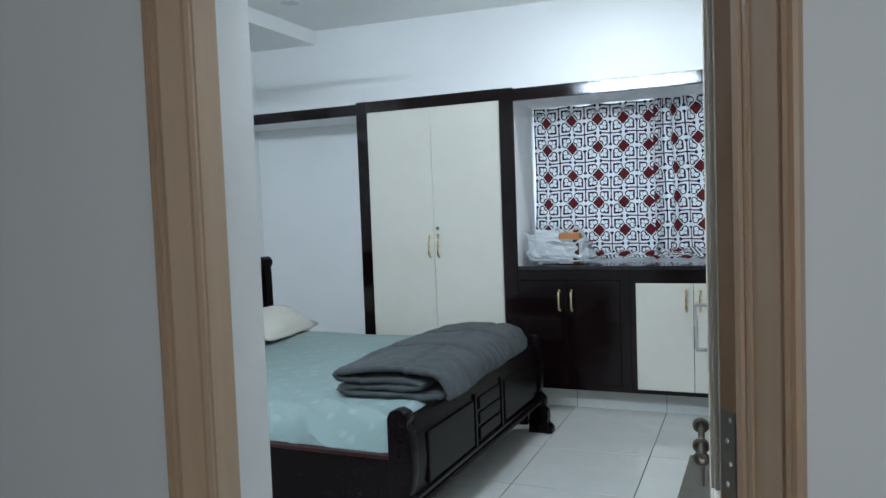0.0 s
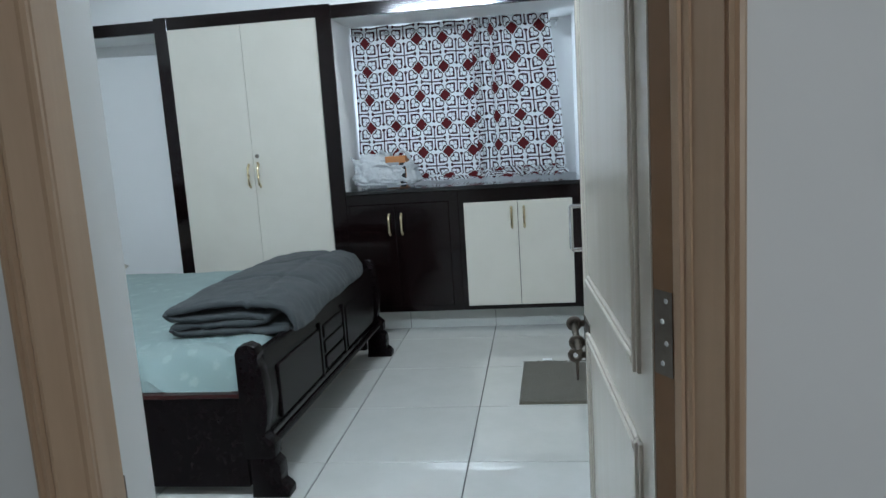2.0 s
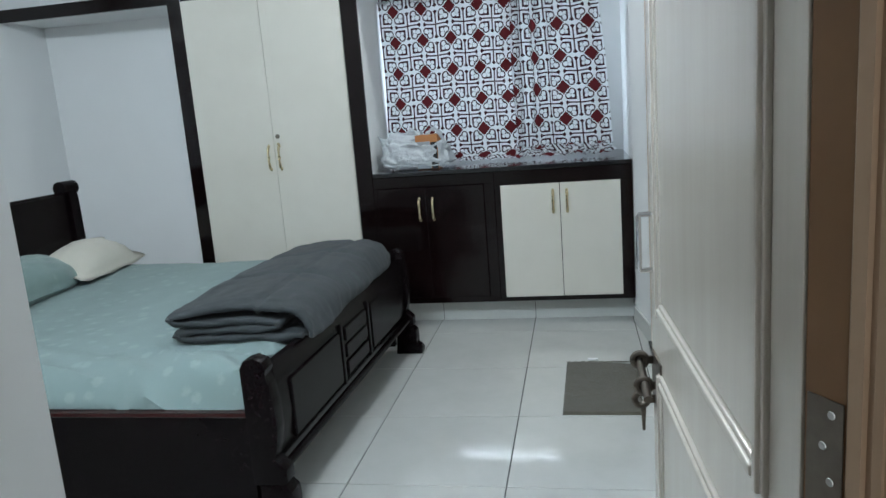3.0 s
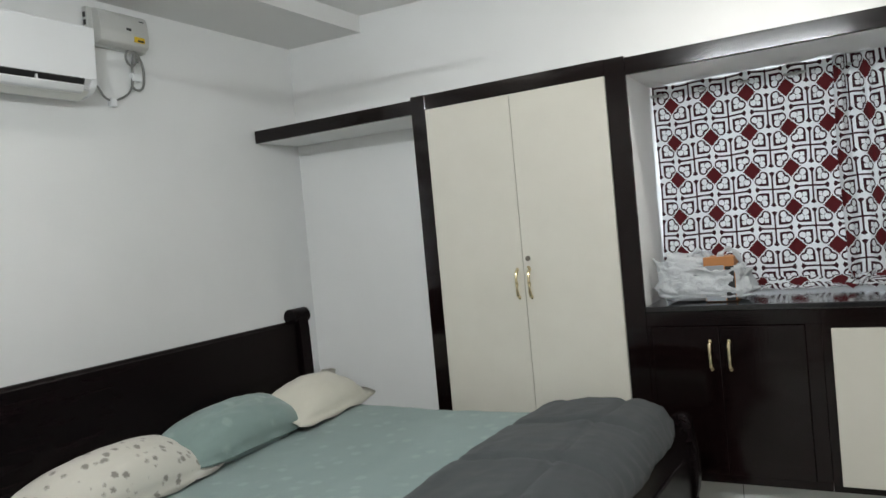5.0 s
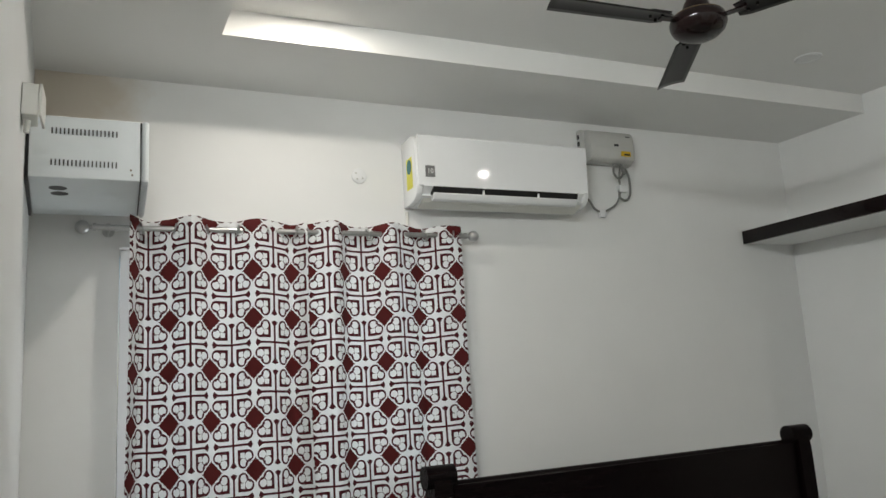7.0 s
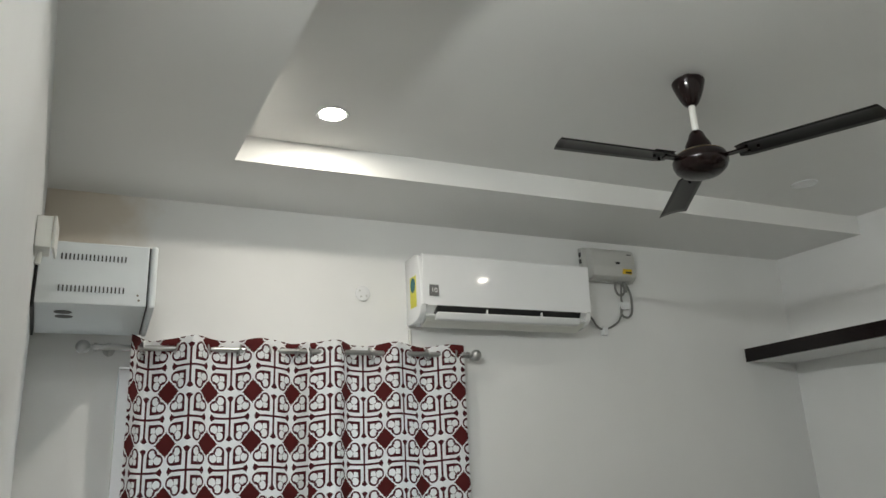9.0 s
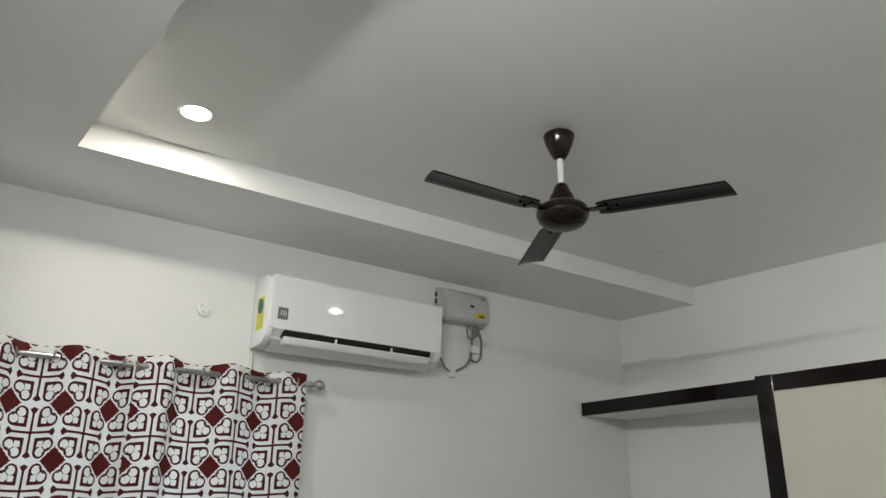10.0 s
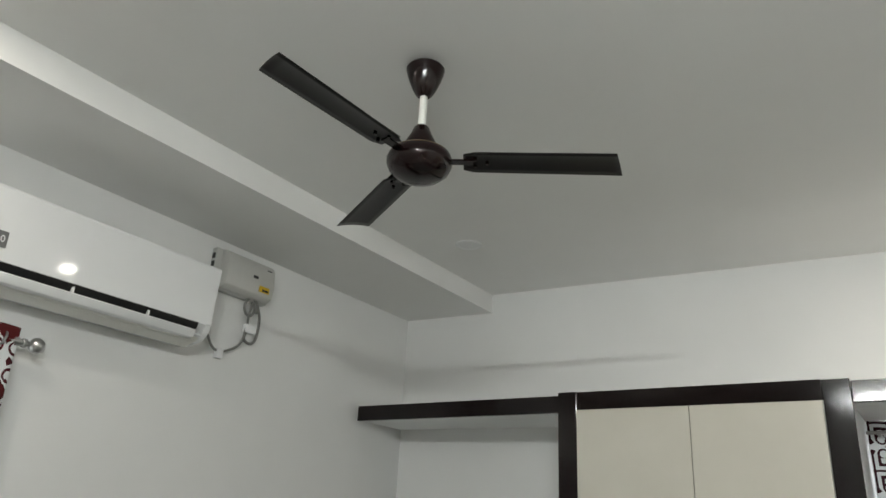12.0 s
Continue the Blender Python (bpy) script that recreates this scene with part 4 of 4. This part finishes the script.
def pillow(label, mat, cx, cy, cz, lx, ly, h, turn, tilt, seed, flange=0.03, lift=0.0, group="pillows on the bed"):
    bm = bmnew()
    n = 36
    top, bot = [], []
    for j in range(n + 1):
        rt, rb = [], []
        for i in range(n + 1):
            u, v = 2 * i / n - 1, 2 * j / n - 1
            k = (max(0, 1 - abs(u) ** 2.3) * max(0, 1 - abs(v) ** 1.9)) ** 0.6
            pinch = 1 - 0.05 * (1 - abs(u)) * abs(v) ** 3
            wob = 0.10 * noise.noise(Vector((u * 2.1, v * 2.1, seed))) + 0.05 * noise.noise(Vector((u * 6, v * 6, seed)))
            x, y = u * lx / 2 * (1 - 0.06 * (1 - abs(v)) * abs(u) ** 3) * (1 - 0.22 * v ** 4), v * ly / 2 * pinch
            rt.append(bm.verts.new((x, y, h * (0.62 * k * (1 + wob) + 0.03))))
            rb.append(bm.verts.new((x, y, -h * (0.38 * k) + 0.0)))
        top.append(rt), bot.append(rb)
    for j in range(n):
        for i in range(n):
            bm.faces.new((top[j][i], top[j][i + 1], top[j + 1][i + 1], top[j + 1][i]))
            bm.faces.new((bot[j][i], bot[j + 1][i], bot[j + 1][i + 1], bot[j][i + 1]))
    rim_t = top[0] + [r[-1] for r in top[1:]] + top[-1][::-1][1:] + [r[0] for r in top[::-1][1:-1]]
    rim_b = bot[0] + [r[-1] for r in bot[1:]] + bot[-1][::-1][1:] + [r[0] for r in bot[::-1][1:-1]]
    out = []
    for t, b in zip(rim_t, rim_b):
        d = Vector((t.co.x, t.co.y, 0))
        m = max(abs(d.x) / (lx / 2), abs(d.y) / (ly / 2))
        w = 0.006 * math.sin(d.x * 40 + d.y * 33 + seed)
        s = 1 + flange / (min(lx, ly) / 2)
        up = lift if d.x < -lx * 0.30 and d.y > ly * 0.40 else 0.0
        out.append(bm.verts.new((d.x * s, d.y * s, 0.004 + w + up)))
    for k in range(len(rim_t)):
        n2 = (k + 1) % len(rim_t)
        bm.faces.new((rim_t[k], rim_t[n2], out[n2], out[k]))
        bm.faces.new((rim_b[n2], rim_b[k], out[k], out[n2]))
    ob = part("pillow", bm, mat, smooth=True, auto=False)
    ob.matrix_basis = pose(cx, cy, cz, 0, tilt, turn)
    return tagged(ob, label, "pillow", group)


pillow("plump cream cotton pillow with a flat flange, against the headboard", CREAMCL, 0.910, -0.600, 0.630, 0.33, 0.60, 0.20, 5, 16, 1.0, 0.034, 0.05)
pillow("mint green cotton pillow lying against the headboard", GREENCL, 0.900, -1.165, 0.628, 0.32, 0.74, 0.22, 2, 22, 5.0, 0.004)
pillow("cream pillow printed with dark flowers, against the headboard", FLORAL, 0.915, -1.79, 0.615, 0.33, 0.70, 0.20, 3, 22, 8.0, 0.03)

def out_of_square(ob):
    """Shifts the foot end of the bed along its length, more towards the far side, as the bed stands askew."""
    for v in ob.data.vertices:
        k = min(1.0, max(0.0, (v.co.x - 1.6) / 1.0))
        v.co.x += 0.030 * (v.co.y + 2.27) * k * k * (3 - 2 * k)


for ob in [o for top in (bed, mt_, quilt) for o in (top, *top.children_recursive) if o.type == "MESH"]:
    out_of_square(ob)

# ---- doormat ----
mt = bmnew()
n = 56
rows = []
for j in range(n + 1):
    row = []
    for i in range(n + 1):
        u, v = i / n, j / n
        x = 3.655 + 0.352 * u + 0.012 * v + 0.006 * noise.noise(Vector((v * 5, 0, 1))) * (1 - u)
        y = -1.345 + 0.635 * v + (0.015 * math.sin(5 * u) + 0.008 * noise.noise(Vector((u * 6, 3, 0)))) * v
        edge = min(u, v, 1 - u, 1 - v)
        z = 0.0005 + min(1, edge / 0.02) * 0.011 + (0.0022 * noise.noise(Vector((x * 90, y * 90, 0))) + 0.0022 * noise.noise(Vector((x * 14, y * 14, 2)))) * (edge > 0)
        row.append(mt.verts.new((x, y, z)))
    rows.append(row)
for j in range(n):
    for i in range(n):
        mt.faces.new((rows[j][i], rows[j][i + 1], rows[j + 1][i + 1], rows[j + 1][i]))
mat_ob = tagged(part("doormat", mt, MATM), "worn olive brown doormat with a frayed edge on the tiles", "doormat")
fr = bmnew()
rnd = random.Random(3)
for k in range(70):
    x = 3.67 + 0.36 * k / 69
    tube([(x, -0.702, 0.006), (x + rnd.uniform(-0.006, 0.006), -0.685 + rnd.uniform(-0.006, 0.012), 0.003)], 0.0023, fr, 5)
part("fringe", fr, MATM, mat_ob)
pp = tagged(part("paper_scrap", box(3.775, 3.83, -0.66, -0.635, 0.001, 0.006, 0.002), PLASTIC), "small white scrap of paper on the floor", "paper scrap")

# ---- air conditioner ----
AY0, AY1 = -2.166, -1.163
ac = thing("air_conditioner", "white wall-mounted split air conditioner with an open flap", "air conditioner", at=(0.1, -1.64, 2.2849))
prof = [(0.002, 2.6222), (0.135, 2.6250), (0.175, 2.6156), (0.196, 2.5893), (0.203, 2.4671), (0.200, 2.3519), (0.19, 2.3461), (0.155, 2.3228), (0.175, 2.3082), (0.13, 2.2861), (0.06, 2.2802), (0.002, 2.2802)]
part("body", extrude(prof, "y", AY0 + 0.035, AY1 - 0.035), PLASTIC, ac, smooth=True)
endp = [(0.002, 2.6222), (0.13, 2.6222), (0.165, 2.6128), (0.186, 2.5874), (0.193, 2.4671), (0.190, 2.3432), (0.178, 2.3170), (0.155, 2.2966), (0.12, 2.2849), (0.06, 2.2802), (0.002, 2.2802)]
for y0, y1 in ((AY0, AY0 + 0.034), (AY1 - 0.034, AY1)):
    part("end_cover", extrude(endp, "y", y0, y1, bev=0.006), PLASTIC, ac, smooth=True)
part("front_panel", extrude([(0.188, 2.3560), (0.196, 2.3542), (0.2005, 2.3571), (0.2161, 2.5987), (0.2125, 2.6081), (0.196, 2.6109)], "y", AY0 + 0.01, AY1 - 0.01, bev=0.002), GLOSSPL, ac)
part("outlet", extrude([(0.150, 2.3535), (0.2005, 2.3535), (0.194, 2.338), (0.182, 2.312), (0.150, 2.312)], "y", AY0 + 0.085, AY1 - 0.075), BLACK, ac, "dark air outlet slot")
fl = part("flap", extrude([(0.172, 2.311), (0.203, 2.321), (0.206, 2.316), (0.190, 2.289), (0.172, 2.283), (0.162, 2.286)], "y", AY0 + 0.085, AY1 - 0.085, bev=0.002), PLASTIC, ac, smooth=True)
for t in (0.36, 0.68):
    y = AY0 + (AY1 - AY0) * t
    part("flap_stay", box(0.184, 0.203, y - 0.004, y + 0.004, 2.312, 2.342, 0.002), PLASTIC, ac)
part("lower_lip", extrude([(0.150, 2.2861), (0.165, 2.3000), (0.172, 2.2977), (0.152, 2.2825), (0.09, 2.2767), (0.09, 2.2623)], "y", AY0 + 0.04, AY1 - 0.04), PLASTIC2, ac)
st = part("energy_label", box(0.065, 0.145, AY0 - 0.001, AY0 + 0.0005, 2.3560, 2.5141), plain("label_yellow", (0.72, 0.68, 0.08), 0.5), ac, "yellow and teal energy rating sticker")
part("label_disc", lathe([(0.030, 0.0), (0.030, 0.001)], 0, 0, seg=24), plain("label_teal", (0.02, 0.16, 0.17), 0.5), st)
dsc = ac.children[-1].children[0] if ac.children[-1].children else bpy.data.objects["label_disc"]
dsc.parent = st
dsc.matrix_parent_inverse = Matrix()
dsc.matrix_basis = pose(0.105, AY0 - 0.0012, 2.4690, 90, 0, 0) @ Matrix.Diagonal((1, 1.25, 1, 1))
part("badge", box(0.2, 0.2075, AY0 + 0.045, AY0 + 0.095, 2.398, 2.454), plain("badge_grey", (0.16, 0.16, 0.16), 0.4), ac, "small grey badge with the number 10")
part("logo", ball((0.2025, (AY0 + AY1) / 2 - 0.02, 2.4314), 0.008, None, 12, (0.15, 1, 1)), GREYPL, ac)
part("logo_bar", box(0.2, 0.2028, (AY0 + AY1) / 2 - 0.008, (AY0 + AY1) / 2 + 0.014, 2.4267, 2.4361), GREYPL, ac)
part("caption_bar", box(0.2, 0.2022, AY1 - 0.115, AY1 - 0.035, 2.4238, 2.4285), GREYPL, ac)


def writing(text, size, m, mat, parent, name="lettering"):
    cu = bpy.data.curves.new(name, "FONT")
    cu.body, cu.size, cu.align_x, cu.align_y, cu.extrude = text, size, "CENTER", "CENTER", 0.0004
    ob = new("tmp_text", cu)
    dg = bpy.context.evaluated_depsgraph_get()
    me = bpy.data.meshes.new_from_object(ob.evaluated_get(dg))
    bpy.data.objects.remove(ob)
    me.materials.clear(), me.materials.append(mat)
    o = new(name, me)
    o.parent = parent
    o.matrix_parent_inverse = parent.matrix_basis.inverted()
    o.matrix_basis = m
    return o


writing("10", 0.034, pose(0.2078, AY0 + 0.07, 2.426, 90, 0, 90), PLASTIC, ac)

# ---- voltage stabiliser and its cables ----
sb = thing("voltage_stabiliser", "grey voltage stabiliser box on the wall beside the air conditioner", "stabiliser", at=(0.05, -0.9, 2.6))
part("case", extrude([(0.002, 2.588), (0.002, 2.776), (0.055, 2.778), (0.080, 2.765), (0.090, 2.745), (0.098, 2.66), (0.090, 2.605), (0.06, 2.588)], "y", -1.045, -0.742, bev=0.007), GREYPL, sb, smooth=True)
part("rear_shell", extrude([(0.002, 2.583), (0.002, 2.782), (0.035, 2.782), (0.040, 2.776), (0.040, 2.590), (0.035, 2.583)], "y", -1.076, -0.728, bev=0.005), GREYPL, sb, smooth=True)
part("display", box(0.094, 0.0985, -0.885, -0.855, 2.678, 2.692, 0.001), BLACK, sb)
part("logo", box(0.086, 0.0915, -0.795, -0.765, 2.738, 2.744, 0.001), BLACK, sb)
part("warning_label", box(0.088, 0.0985, -0.840, -0.775, 2.622, 2.652, 0.001), plain("label_amber", (0.70, 0.45, 0.02), 0.5), sb, "yellow warning sticker")
part("label_text", box(0.0982, 0.0990, -0.822, -0.780, 2.626, 2.637, 0.0002), BLACK, sb)
for z in (2.74, 2.70):
    part("switch", box(0.012, 0.030, -1.081, -1.074, z - 0.013, z + 0.013, 0.002), BLACK, sb)
cbl = thing("power_cable", "looped grey power cable hanging under the stabiliser", "cable", at=(0.02, -0.85, 2.5))
lp = [(0.022 + 0.001 * k, -0.826 + 0.036 * math.cos(a), 2.552 + 0.044 * math.sin(a)) for k, a in enumerate(math.pi / 2 - k * math.pi / 10 for k in range(28))]
part("loop", tube(lp, 0.0065, seg=8), CABLE, cbl, smooth=True)
part("lead", tube(smoothline([(0.02, -0.80, 2.590), (0.022, -0.815, 2.50), (0.02, -0.815, 2.43), (0.02, -0.845, 2.365), (0.02, -0.890, 2.330), (0.018, -0.957, 2.306), (0.018, -1.006, 2.322), (0.018, -1.05, 2.379), (0.018, -1.14, 2.42)], 6), 0.006, seg=8), CABLE, cbl, smooth=True)
part("lead", tube(smoothline([(0.02, -0.775, 2.590), (0.022, -0.748, 2.53), (0.02, -0.741, 2.468), (0.02, -0.752, 2.405), (0.02, -0.785, 2.380), (0.02, -0.822, 2.396), (0.02, -0.818, 2.45)], 6), 0.007, seg=8), CABLE, cbl, smooth=True)
part("socket", box(0.002, 0.03, -0.975, -0.938, 2.272, 2.318, 0.004), PLASTIC, cbl, "white plug")
part("wall_clip", box(0.002, 0.034, -0.825, -0.765, 2.428, 2.470, 0.003), PLASTIC, cbl)
dr = part("drain_pipe", tube([(0.012, AY0 + 0.012, 2.262), (0.012, AY0 + 0.012, 2.16)], 0.008, seg=10), PLASTIC2, None, "", True)
tagged(dr, "thin white drain pipe below the air conditioner", "pipe")
cp = thing("ceiling_rose", "round white blank cover on the wall", "wall cover", at=(0.004, -2.397, 2.44))
part("plate", tube([(0.001, -2.397, 2.44), (0.008, -2.397, 2.44), (0.012, -2.397, 2.44)], [0.038, 0.038, 0.030], seg=24), PLASTIC, cp, smooth=True)
for dy, dz in ((-0.018, 0.012), (0.016, -0.014), (-0.012, -0.018)):
    part("screw", tube([(0.011, -2.397 + dy, 2.44 + dz), (0.0135, -2.397 + dy, 2.44 + dz)], 0.005, seg=8), GREYPL, cp)

# ---- network rack and switch box on the south wall ----
RX0, RX1, RZ0, RZ1 = 0.06, 0.64, 2.184, 2.408
RY1 = -3.39
rk = thing("wall_rack", "white steel wall cabinet with vent slots near the curtain", "wall cabinet", at=(0.35, -3.55, 2.19))
part("shell", prism([(RX0, south_in(RX0) + 0.012), (RX1, south_in(RX1) + 0.012), (RX1, RY1 - 0.03), (RX0, RY1 - 0.03)], RZ0, RZ1, bev=0.004), RACKM, rk)
part("front_door", box(RX0 - 0.004, RX1 + 0.004, RY1 - 0.024, RY1, RZ0 - 0.004, RZ1 + 0.004, 0.010), RACKM, rk)
# black slab between shell and door, painting the shade in the gap
part("door_gap", box(RX0 + 0.004, RX1 - 0.003, RY1 - 0.0295, RY1 - 0.0245, RZ0 + 0.004, RZ1 - 0.004), BLACK, rk)
part("back_plate", prism([(RX0 + 0.01, south_in(RX0) + 0.001), (RX1 - 0.01, south_in(RX1) + 0.001), (RX1 - 0.01, south_in(RX1) + 0.011), (RX0 + 0.01, south_in(RX0) + 0.011)], RZ0 - 0.01, RZ1), BLACK, rk)
for z in (RZ1 - 0.055, RZ0 + 0.055):
    for k in range(17):
        y = -3.705 + 0.0128 * k
        part("vent_slot", box(RX1 - 0.001, RX1 + 0.0015, y, y + 0.005, z - 0.011, z + 0.011), BLACK, rk)
for k in range(2):
    part("cable_hole", lathe([(0.03, RZ0 - 0.001), (0.03, RZ0 + 0.002)], 0.42 + 0.08 * k, -3.69, seg=20), BLACK, rk)
for y, z in ((RY1 - 0.06, RZ0 + 0.04), (RY1 - 0.055, RZ0 + 0.022)):
    part("screw", tube([(RX1 - 0.001, y, z), (RX1 + 0.002, y, z)], 0.004, seg=8), OLDSTEEL, rk)
sx = 0.95
bx_ = thing("switch_box", "small white surface switch box on the wall beside the rack", "switch box", at=(sx, south_in(sx), 2.3))
part("box", prism([(sx - 0.06, south_in(sx - 0.06) + 0.001), (sx + 0.06, south_in(sx + 0.06) + 0.001), (sx + 0.055, south_in(sx) + 0.05), (sx - 0.055, south_in(sx) + 0.04)], 2.275, 2.375, bev=0.003), PLASTIC2, bx_)
part("cover", box(sx - 0.06, sx + 0.062, south_in(sx) + 0.052, south_in(sx) + 0.06, 2.272, 2.374, 0.002), PLASTIC2, bx_)
part("conduit", tube([(sx + 0.02, south_in(sx) + 0.02, 2.269), (sx + 0.02, south_in(sx) + 0.016, 2.23)], 0.009, seg=10), PLASTIC2, bx_)

# ---- ceiling fan ----
FCX, FCY = 1.577, -1.634
fan = thing("ceiling_fan", "dark brown three-bladed ceiling fan with a white down rod", "ceiling fan", at=(FCX, FCY, TOP))
part("hook_cover", lathe([(0.020, TOP - 0.0005), (0.020, TOP - 0.022)], FCX, FCY, seg=20), FANM, fan)
part("canopy", lathe([(0.030, TOP - 0.020), (0.056, TOP - 0.022), (0.060, TOP - 0.028), (0.059, TOP - 0.036), (0.050, TOP - 0.066), (0.038, TOP - 0.096), (0.026, TOP - 0.118), (0.017, TOP - 0.127)], FCX, FCY), FANM, fan, smooth=True)
part("down_rod", tube([(FCX, FCY, TOP - 0.120), (FCX, FCY, TOP - 0.245)], 0.0125, seg=16), PLASTIC2, fan, "white down rod", True)
part("upper_cover", lathe([(0.016, TOP - 0.228), (0.024, TOP - 0.236), (0.034, TOP - 0.262), (0.045, TOP - 0.282), (0.049, TOP - 0.300), (0.058, TOP - 0.306), (0.058, TOP - 0.314)], FCX, FCY), FANM, fan, smooth=True)
part("motor", lathe([(0.050, TOP - 0.312), (0.078, TOP - 0.318), (0.092, TOP - 0.328), (0.098, TOP - 0.344), (0.097, TOP - 0.360), (0.088, TOP - 0.380), (0.068, TOP - 0.397), (0.040, TOP - 0.406), (0.010, TOP - 0.408)], FCX, FCY, seg=40), FANM, fan, smooth=True)
part("trim_ring", lathe([(0.080, TOP - 0.3175), (0.0865, TOP - 0.3215), (0.090, TOP - 0.3255), (0.084, TOP - 0.328)], FCX, FCY, seg=40), GOLD, fan, "thin gold ring", True)
for az in (266.5, 29, 148.5):
    m = pose(FCX, FCY, TOP - 0.346, 0, 0, az)
    bl = bmnew()
    cols = []
    for i in range(15):
        t = i / 14
        r = 0.130 + 0.455 * t
        w = 0.050 + 0.005 * t
        if i == 0:
            w *= 0.72
        pts = []
        for j in range(7):
            s = j / 6 * 2 - 1
            rr = r + 0.016 * s * t * t
            z = 0.006 * (1 - s * s) - s * 0.006
            pts.append(bl.verts.new((rr, s * w, z)))
        cols.append(pts)
    for p, q in zip(cols, cols[1:]):
        for j in range(6):
            bl.faces.new((p[j], p[j + 1], q[j + 1], q[j]))
    ob = part("blade", bl, BLADEM, None, smooth=True)
    ob.parent = fan
    ob.matrix_parent_inverse = fan.matrix_basis.inverted()
    ob.matrix_basis = m
    so = ob.modifiers.new("thickness", "SOLIDIFY")
    so.thickness = 0.003
    arm = bmnew()
    box(0.08, 0.16, -0.014, 0.014, -0.004, 0.002, 0.001, arm)
    box(0.132, 0.215, -0.034, 0.034, 0.006, 0.009, 0.001, arm)
    for q, y in ((0.165, -0.02), (0.165, 0.02), (0.20, 0.0)):
        tube([(q, y, -0.008), (q, y, 0.010)], 0.005, arm, 8)
    oa = part("blade_arm", arm, FANM, None)
    oa.parent = ob

# ---- lights of the place ----


def downlight(x, y, lit):
    d = thing("downlight", "round recessed ceiling downlight, lit" if lit else "round recessed ceiling downlight, unlit", "ceiling light", at=(x, y, TOP), group="ceiling downlights")
    part("rim", lathe([(0.052, TOP - 0.001), (0.060, TOP - 0.006), (0.064, TOP - 0.006), (0.068, TOP - 0.001)], x, y), PLASTIC, d, smooth=True)
    part("diffuser", lathe([(0.051, TOP - 0.0005), (0.051, TOP - 0.004)], x, y), SPOTGLOW if lit else PLASTIC, d)
    if lit:
        s = lamp("downlight_lamp", pose(x, y, TOP - 0.0065), 0.1, 0.1, SPOT_W, (1.0, 0.97, 0.92))
        s.data.shape = "DISK"


downlight(0.854, -2.794, True)
downlight(0.903, -0.224, False)
downlight(3.2, -0.28, True)
TZ = 2.715
tl = thing("tube_light", "white LED batten light on the wall over the door", "tube light", at=(2.86, south_in(2.86), TZ))
ang = math.degrees(math.atan(0.0725))
bt = part("batten", box(-0.6, 0.6, 0.001, 0.026, -0.02, 0.02, 0.003), PLASTIC, None)
bt.parent = tl
bt.matrix_basis = pose(0, 0, 0, 0, 0, ang)
tb = part("tube", tube([(-0.585, 0.040, 0), (0.585, 0.040, 0)], 0.0135, seg=14), TUBEGLOW, None, "glowing tube", True)
tb.parent = tl
tb.matrix_basis = pose(0, 0, 0, 0, 0, ang)
lamp("tube_lamp", pose(2.86, south_in(2.86), TZ, 0, 0, ang) @ pose(0, 0.06, 0, 76, 0, 0), 1.15, 0.03, TUBE_W, (0.90, 0.96, 1.0))

# ---- floor tiles ----
PT, GX, GY = 0.606, 3.462, -0.754
tm = box(-PT / 2 + 0.0023, PT / 2 - 0.0023, -PT / 2 + 0.0023, PT / 2 - 0.0023, -0.008, 0.0, 0.0012, seg=1)
tmesh = bpy.data.meshes.new("tile")
tm.to_mesh(tmesh)
tm.free()
tmesh.materials.append(TILE)
for i in range(-6, 4):
    for j in range(-10, 3):
        x, y = GX + (i + 0.5) * PT, GY + (j + 0.5) * PT
        if not (-0.3 < x < 5.4 and -6.4 < y < 0.6):
            continue
        o = new("tile", tmesh)
        o.parent = floor
        o.matrix_basis = pose(x, y, 0)
